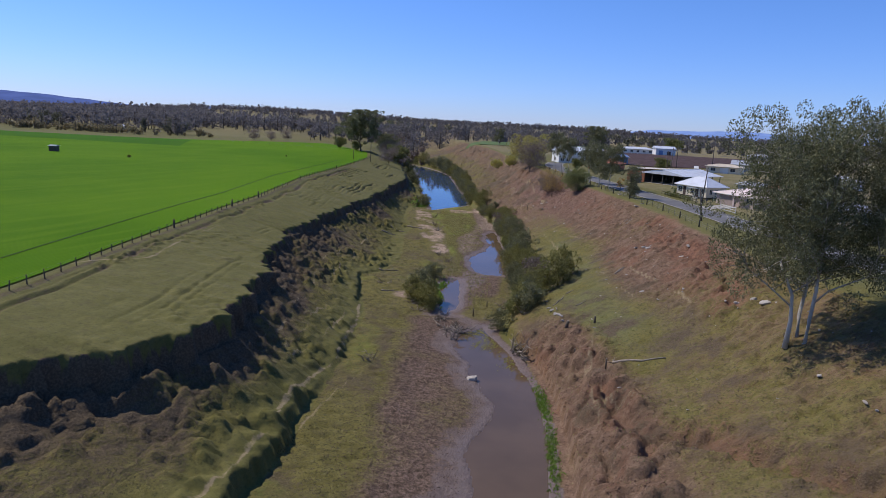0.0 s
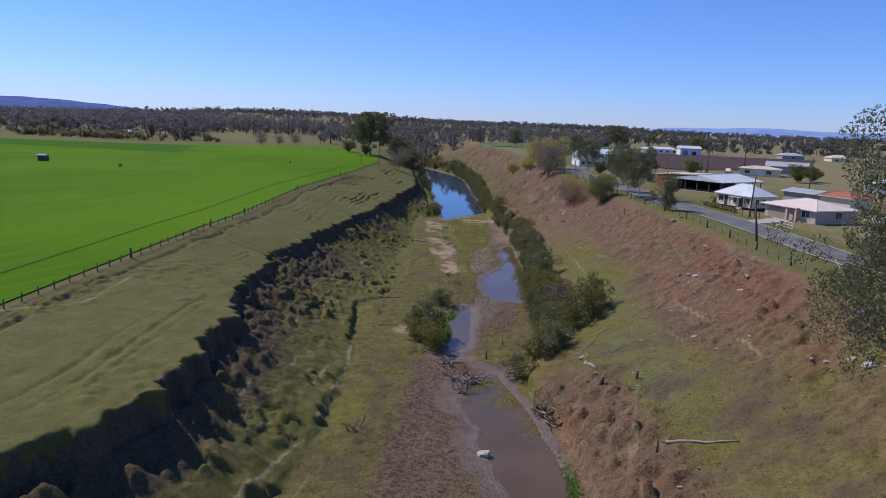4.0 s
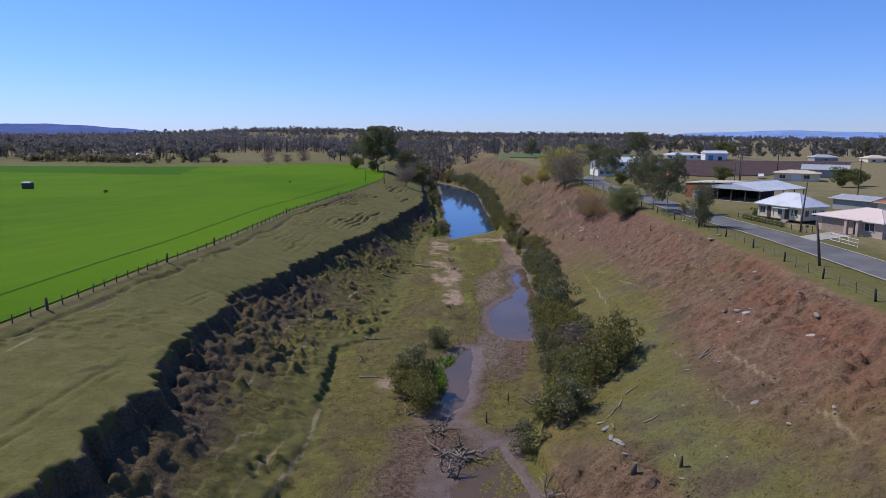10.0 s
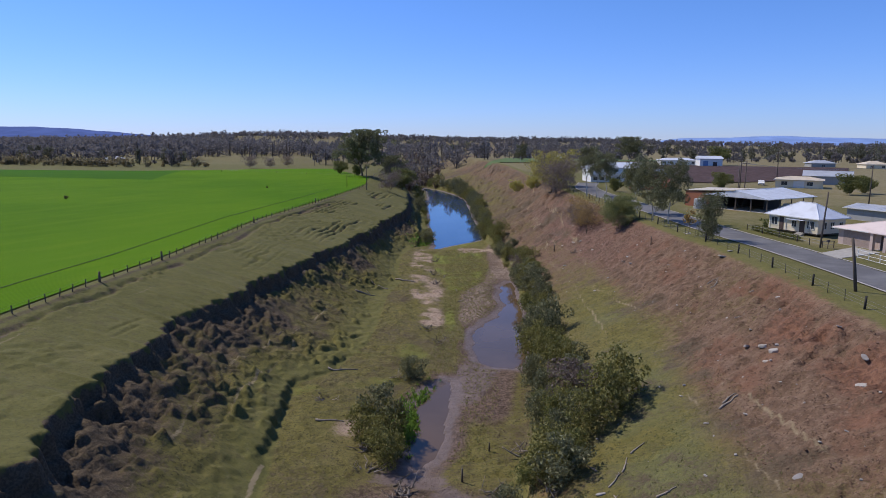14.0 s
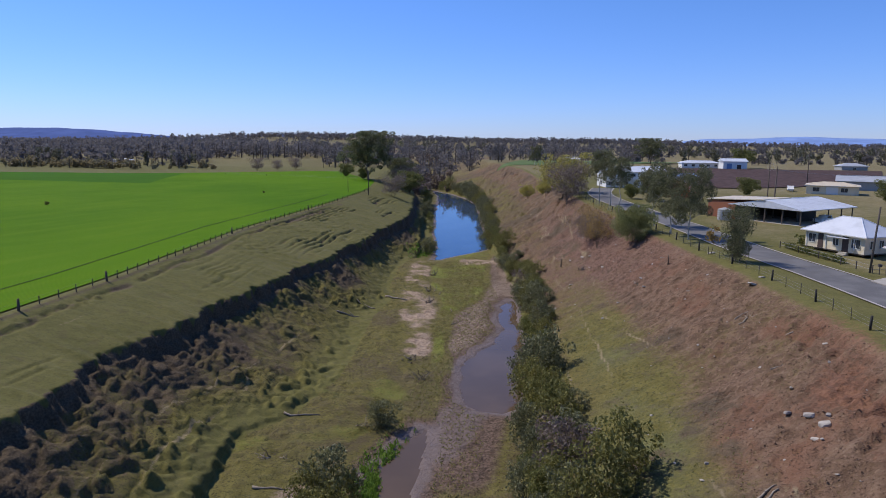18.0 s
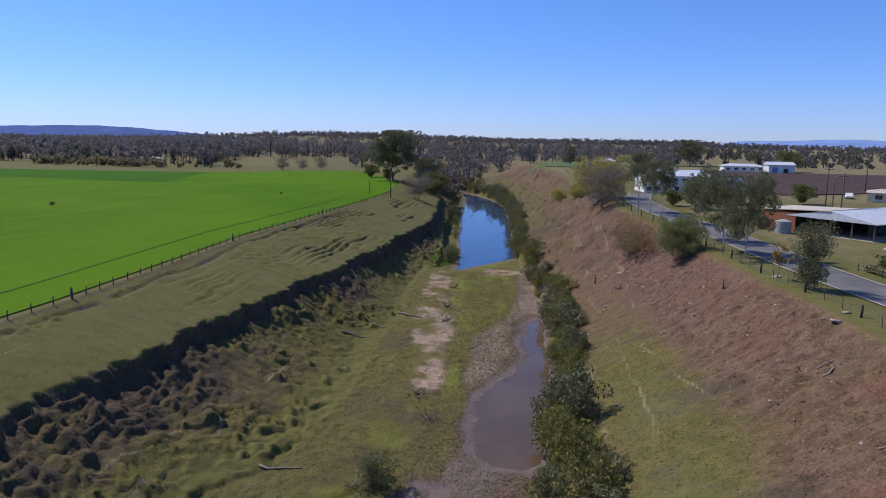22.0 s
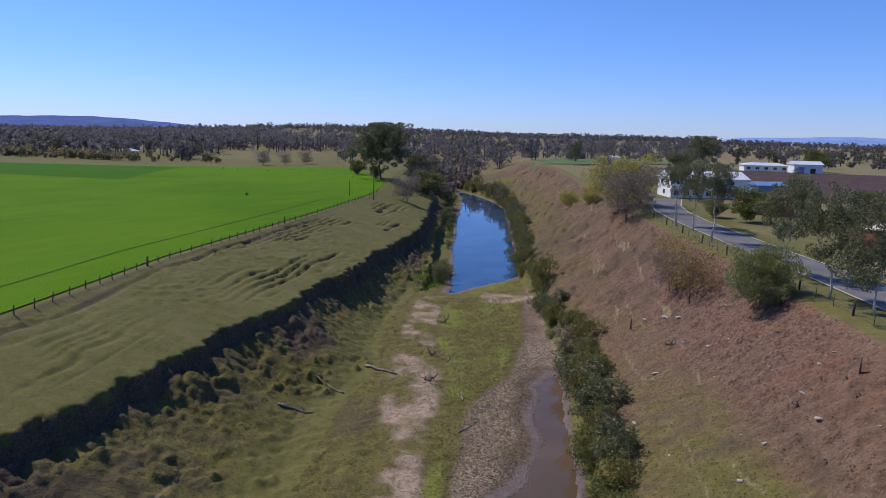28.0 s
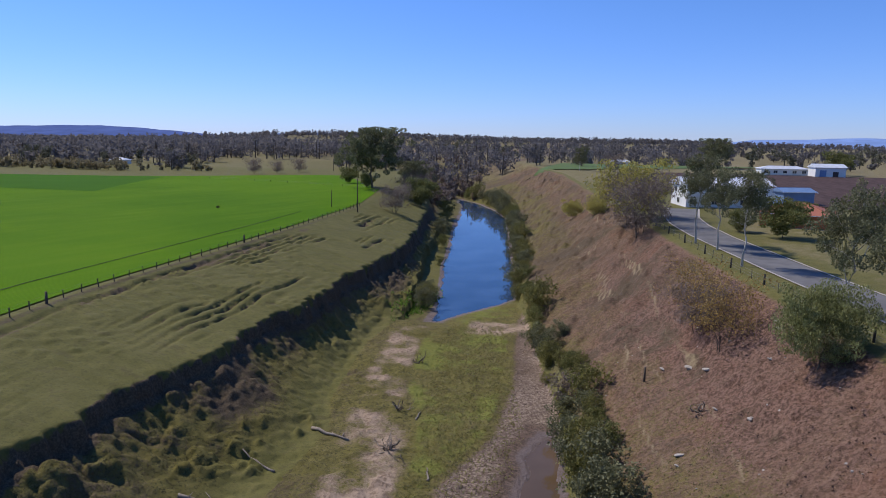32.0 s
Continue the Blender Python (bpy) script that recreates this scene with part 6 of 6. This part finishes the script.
snag(0.6, 90.4, 3.4, 18, "bleached driftwood pile on the water's edge", 3, 1.0, 0.12)
snag(1.6, 87.6, 2.2, 7, "pale dead limbs lying in the shallows", 26, 0.4, 0.11)
snag(-12.4, 101.6, 2.2, 9, "dark washed-up branches on the mud", 21, 0.5, 0.12)
snag(-2.6, 110.6, 2.0, 8, "dead leaning trunks below the creek shrubs", 22, 0.9, 0.11)
snag(-17.7, 79.1, 1.9, 10, "dead grey shrub on the bench", 4, 1.2, 0.05)
snag(-17.4, 144.0, 1.7, 10, "white dead branches on the sand", 5, 1.2, 0.06)
snag(-4.2, 139.8, 1.9, 6, "dead branches hanging over the pool", 6, 0.8, 0.05)
snag(-16.2, 104.6, 1.8, 10, "exposed roots under the island shrub", 7, 0.7, 0.07)
snag(-17.8, 108.6, 1.6, 8, "exposed roots under the island shrub", 8, 0.6, 0.07)
snag(0.4, 100.0, 1.6, 10, "bleached roots under the creek shrub", 9, 0.8, 0.06)
snag(-4.4, 103.0, 1.8, 6, "dead leaning branches by the creek", 10, 1.1, 0.07)
snag(-25.5, 182.0, 1.9, 12, "standing dead sticks on the sand", 12, 1.3, 0.07)
snag(-27.6, 192.0, 1.6, 9, "standing dead sticks on the sand", 23, 1.2, 0.07)
snag(-31.0, 208.0, 1.5, 8, "standing dead sticks on the sand", 24, 1.2, 0.07)
snag(-20.4, 150.0, 1.8, 8, "grey driftwood lying on the sand", 25, 0.7, 0.09)
snag(-20.0, 128.0, 1.8, 7, "dark fallen branches by the small shrub", 13, 0.7, 0.07)
snag(-25.6, 118.4, 1.6, 6, "dead branches at the bench edge", 14, 0.9, 0.06)
snag(1.9, 181.4, 1.3, 6, "charred branch standing on the slope", 15, 1.0, 0.07)
snag(25.4, 67.8, 1.4, 8, "pile of dead wood at the foot of the gums", 16, 0.5, 0.08)
snag(-12.6, 100.6, 1.5, 6, "dark roots on the mud", 17, 0.6, 0.07)
snag(9.6, 161.0, 1.1, 5, "dry branch stuck in bare soil", 18, 1.0, 0.05)


def stake(x, y, tall, r, label, tilt=(0, 0)):
    ob = thing("tree_stump", x, y, None, 0, label, "stump")
    bm = bmesh.new()
    tube(bm, [(0, 0, -0.3), (tilt[0] * 0.5, tilt[1] * 0.5, tall * 0.5), (tilt[0], tilt[1], tall)], [r * 1.25, r, r * 0.8], 8)
    part("stem", bm, DARK_BARK, ob, smooth=True)
    bm = bmesh.new()
    tube(bm, [(tilt[0], tilt[1], tall - 0.01), (tilt[0], tilt[1], tall + 0.04)], [r * 0.75, r * 0.4], 8)
    part("cut_top", bm, DEAD_WOOD, ob)
    return ob


stake(9.45, 87.1, 0.95, 0.13, "short dark stump standing in grass")
stake(6.0, 87.1, 0.8, 0.2, "weathered stump beside a hollow", (0.15, 0))
stake(6.9, 80.5, 0.8, 0.1, "thin stump on the slope")
stake(9.9, 74.0, 1.3, 0.09, "thin dark stake by the cattle path")
stake(-2.4, 191.9, 1.5, 0.1, "white painted stake beside the creek shrubs")
stake(-7.6, 104.5, 1.2, 0.09, "thin dead stem on the grassy mud"), stake(-6.0, 111, 0.9, 0.08, "thin dead stem on the grassy mud")
stake(13.5, 160.8, 1.2, 0.07, "thin stake in red soil")

ROCK_PALE = plain("pale_rubble", (0.48, 0.43, 0.37), 0.6, 2.5, 0.9, bump=0.5)
ROCK_GREY = plain("grey_rubble", (0.34, 0.31, 0.28), 0.6, 2.5, 0.9, bump=0.5)


def rock_mesh(seed, sx, sy, sz, material):
    rng = np.random.RandomState(seed)
    bm = bmesh.new()
    bmesh.ops.create_icosphere(bm, subdivisions=2, radius=1.0)
    for v in bm.verts:
        n = noise.noise(v.co * 1.3 + Vector((seed, 0, 0)))
        co = v.co * (1 + 0.28 * n)
        v.co = Vector((max(-0.8, min(0.8, co.x)) * sx, max(-0.8, min(0.8, co.y)) * sy, max(-0.6, min(0.6, co.z)) * sz))
    return mesh_of(bm, "rock", material)


ROCKS = [rock_mesh(1, 0.55, 0.4, 0.3, ROCK_PALE), rock_mesh(2, 0.8, 0.45, 0.2, ROCK_PALE), rock_mesh(3, 0.4, 0.35, 0.35, ROCK_GREY), rock_mesh(4, 0.7, 0.3, 0.15, ROCK_GREY), rock_mesh(5, 0.3, 0.28, 0.2, ROCK_PALE)]


def rock(x, y, size, which, label, turn=0.0, tilt=0.0):
    ob = new("rock", ROCKS[which])
    size *= 0.72
    ob.matrix_basis = Matrix.Translation((x, y, ground_z(x, y) + 0.08 * size)) @ Euler((radians(tilt), radians(-12), radians(turn))).to_matrix().to_4x4() @ Matrix.Diagonal((size, size, size, 1))
    return tagged(ob, label, "rock", group="rubble on the bank")


rock(-4.9, 78.6, 1.9, 0, "rounded pale rock on the mud beside the pool")
rock(15.7, 93.1, 1.1, 3, "pale concrete slab lying on the grass", 40, 10)
for x, y, s, w in ((18.2, 112.5, 1.1, 0), (21.6, 143.4, 0.9, 1), (20.4, 141.5, 1.3, 1), (11.8, 164.7, 0.9, 4), (10.2, 157.5, 0.9, 1), (0.0, 175.8, 0.8, 1), (1.7, 190.7, 1.2, 1), (2.9, 188.6, 1.2, 1),
                   (18.6, 158.4, 1.0, 1), (18.6, 110.5, 1.2, 0), (17.9, 109.5, 1.0, 1), (19.2, 111.8, 0.8, 2), (17.2, 113.8, 0.9, 0), (4.6, 93.2, 1.0, 3), (5.2, 91.8, 1.2, 1), (4.2, 95.0, 1.1, 3), (3.8, 96.2, 0.9, 3),
                   (21.8, 100.5, 1.0, 1), (23.2, 104.0, 1.1, 3), (24.0, 79.5, 1.1, 0), (25.2, 78.0, 1.2, 0), (26.0, 76.6, 1.3, 1), (23.0, 80.5, 0.8, 4), (-1.2, 169.5, 0.6, 4), (5.6, 90.4, 0.7, 0), (12.6, 87, 0.5, 4)):
    rock(x, y, s, w, "pale broken slab among rubble" if w in (1, 3) else "pale rubble stone on the eroded bank", x * 97 % 360, y * 31 % 24 - 12)
rrng = np.random.RandomState(21)
for k in range(190):
    y = float(rrng.uniform(52, 205))
    s = float(rrng.uniform(0.2, 0.97) if k % 3 else rrng.uniform(0.6, 0.97))
    x = float(TOE(y)) + s * (float(FENCE_R(y)) - 1.5 - float(TOE(y)))
    if not (math.hypot(x - 25, y - 70) < 3):
        rock(x, y, float(rrng.uniform(0.22, 0.7) if k < 90 else rrng.uniform(0.14, 0.36)), int(rrng.randint(0, 5)), "small pale stone on the bank", float(rrng.uniform(0, 360)), float(rrng.uniform(-20, 20)))


# ---- clods, tufts and weed ----
def clods(name, spots, size, material, label, category, seed, flat=0.6):
    """Many small lumps of soil, each a skewed octahedron, as one mesh."""
    rng = np.random.RandomState(seed)
    spots = np.asarray(spots, float)
    n = len(spots)
    z = height(spots[:, 0], spots[:, 1])
    s = size * rng.uniform(0.45, 1.5, n) ** 1.3
    ang = rng.uniform(0, 6.28, n)
    dirs = np.array([[1, 0, 0], [0, 1, 0], [-1, 0, 0], [0, -1, 0], [0, 0, 1], [0, 0, -1]], float)
    co = dirs[None] * s[:, None, None] * rng.uniform(0.6, 1.3, (n, 6, 1)) * np.array([1, 1, flat])
    c, q = np.cos(ang)[:, None], np.sin(ang)[:, None]
    co = np.stack([co[..., 0] * c - co[..., 1] * q, co[..., 0] * q + co[..., 1] * c, co[..., 2]], -1)
    co += np.stack([spots[:, 0], spots[:, 1], z + 0.12 * s], -1)[:, None]
    tri = np.array([[0, 1, 4], [1, 2, 4], [2, 3, 4], [3, 0, 4], [1, 0, 5], [2, 1, 5], [3, 2, 5], [0, 3, 5]])
    faces = (tri[None] + 6 * np.arange(n)[:, None, None]).reshape(-1, 3)
    me = bpy.data.meshes.new(name)
    me.vertices.add(6 * n)
    me.vertices.foreach_set("co", co.astype(np.float32).ravel())
    me.loops.add(faces.size)
    me.loops.foreach_set("vertex_index", faces.astype(np.int32).ravel())
    me.polygons.add(len(faces))
    me.polygons.foreach_set("loop_start", np.arange(0, faces.size, 3, dtype=np.int32))
    me.update(calc_edges=True)
    me.materials.append(material)
    return tagged(new(name, me), label, category, kind="stuff")


def island_soil(name, dark, light):
    n = Nodes(name)
    c = n.mix(n.island(), dark, light)
    c = n.mix(n.ramp(n.noise(6, 3), 0.45, 0.75, 0, 0.5), c, tuple(0.6 * v for v in dark))
    return n.done(c, 0.95, 0, 0.15)


def bank_spots(rng, n, s0, s1, y0, y1):
    y = rng.uniform(y0, y1, n)
    s = rng.uniform(s0, s1, n)
    return np.stack([TOE(y) + s * (FENCE_R(y) - 1.5 - TOE(y)), y], -1)


crng = np.random.RandomState(31)
clods("soil_clods", np.concatenate([bank_spots(crng, 6000, 0.56, 1.0, 84, 185), bank_spots(crng, 4000, 0.25, 1.0, 160, 260), bank_spots(crng, 3500, 0.02, 0.34, 44, 92)]), 0.062,
      island_soil("clod_soil", (0.125, 0.074, 0.047), (0.235, 0.150, 0.102)), "loose red-brown soil clods on the eroded bank", "soil", 1, 0.45)
yy = crng.uniform(40, 104, 6000)
xx = crng.uniform(-15.5, -2.5, 6000)
clods("mud_clods", np.stack([xx, yy], -1)[pool_inside(xx, yy) < -1.2], 0.05,
      island_soil("cracked_mud", (0.075, 0.050, 0.034), (0.17, 0.118, 0.086)), "trampled and cracked mud beside the pool", "mud", 2)
y2 = crng.uniform(108, 230, 7000)
x2 = TOE(y2) - crng.uniform(0.5, 10.5, 7000)
clods("mud_lumps", np.stack([x2, y2], -1)[pool_inside(x2, y2) < -1.6], 0.055, bpy.data.materials["cracked_mud"], "hoof-pocked mud along the creek bed", "mud", 3)


def tufts(name, spots, size, material, label, seed, blades=5):
    rng = np.random.RandomState(seed)
    spots = np.repeat(np.asarray(spots, float), blades, 0)
    n = len(spots)
    spots = spots + rng.normal(size=(n, 2)) * size * 0.5
    c = np.stack([spots[:, 0], spots[:, 1], height(spots[:, 0], spots[:, 1]) + size * 0.45], -1)
    return tagged(new(name, leaf_mesh(name, c, size, rng, material, -1.6, 0.22)), label, "grass", kind="stuff")


GRASS_BLADE = leaf_material("grass_blade", (0.15, 0.16, 0.05), (0.28, 0.27, 0.10))
LUSH_BLADE = leaf_material("lush_blade", (0.12, 0.21, 0.03), (0.22, 0.33, 0.06))
tufts("slope_grass", bank_spots(crng, 3000, 0.05, 0.6, 44, 190), 0.09, GRASS_BLADE, "thin grass tufts on the bare slope", 7, 4)
y5 = np.concatenate([crng.normal(62, 4, 350), crng.normal(74, 2.5, 350)])
tufts("water_weed", np.stack([TOE(y5) + crng.normal(0, 0.35, 700), y5], -1), 0.16, LUSH_BLADE, "bright green weed along the water's edge", 8, 4)
y6 = crng.uniform(108, 228, 7000)
x6 = BENCH(y6) + crng.uniform(0.5, 1, 7000) * (TOE(y6) - BENCH(y6) - 4)
tufts("creek_bed_grass", np.stack([x6, y6], -1)[pool_inside(x6, y6) < -1.5], 0.12, leaf_material("bed_grass", (0.26, 0.25, 0.08), (0.42, 0.38, 0.16)), "low yellow-green grass on the creek bed", 9, 4)
reeds = np.concatenate([np.stack([crng.normal(-15.0, 1.0, 500), crng.normal(118, 4, 500)], -1), np.stack([crng.normal(-41.0, 1.0, 300), crng.normal(240, 5, 300)], -1)])
tufts("reeds", reeds[pool_inside(reeds[:, 0], reeds[:, 1]) < 0.4], 0.35, LUSH_BLADE, "low green reeds at the pool's edge", 10, 5)
fl = np.concatenate([np.stack([crng.normal(a, 1.1, 200), crng.normal(b, 1.2, 200)], -1) for a, b in ((-7.4, 97.0), (-5.4, 98.2), (-3.4, 95.0), (-4.2, 91.8))])
fl = np.concatenate([fl, np.stack([crng.normal(-0.5, 0.8, 160), crng.normal(86.0, 2.0, 160)], -1)])
inside = pool_inside(fl[:, 0], fl[:, 1]) > 0.1
weed = leaf_mesh("pond_weed", np.concatenate([fl[inside], np.full((int(inside.sum()), 1), 0.02)], 1), 0.17, np.random.RandomState(4), leaf_material("pond_scum", (0.19, 0.19, 0.03), (0.34, 0.31, 0.07)), 0, 0.8)
co = np.empty(len(weed.vertices) * 3, np.float32)
weed.vertices.foreach_get("co", co)
co[2::3] = 0.012 + 0.004 * (np.arange(len(weed.vertices)) // 4 % 3)
weed.vertices.foreach_set("co", co)
tagged(new("pond_weed", weed), "yellow-green floating weed on the pool", "weed", kind="stuff")


# ---- power lines ----
def cable(a, b, sag, label):
    """Three wires hanging between two poles, each end given as (x, y, z)."""
    ob = thing("power_line", a[0], a[1], 0.0, 0, label, "cable")
    a, b = Vector(a), Vector(b)
    side = (b - a).cross(Vector((0, 0, 1))).normalized()
    for off in (-0.8, 0.0, 0.8):
        bm = bmesh.new()
        tube(bm, [tuple(a.lerp(b, f) + side * off - Vector((a.x, a.y, 4 * sag * f * (1 - f)))) for f in np.linspace(0, 1, 9)], [0.014] * 9, 3)
        part("wire", bm, WIRE, ob)
    return ob


cable((37.2, 206, TOWN_Z + 9.4), (67, 219, TOWN_Z + 8.4), 0.7, "overhead wires between power poles")
cable((67, 219, TOWN_Z + 8.4), (110, 232, TOWN_Z + 8.4), 0.9, "overhead wires running along the back street")
cable((37.2, 206, TOWN_Z + 9.4), (48, 258, TOWN_Z + 8.9), 0.8, "overhead wires crossing the lawn")
cable((48, 258, TOWN_Z + 8.9), (74, 318, TOWN_Z + 9.9), 0.9, "overhead wires towards the ploughed field")
pole(110, 232, 9.0, 0.14, "power pole at the edge of town", (0, 0), True, 40)
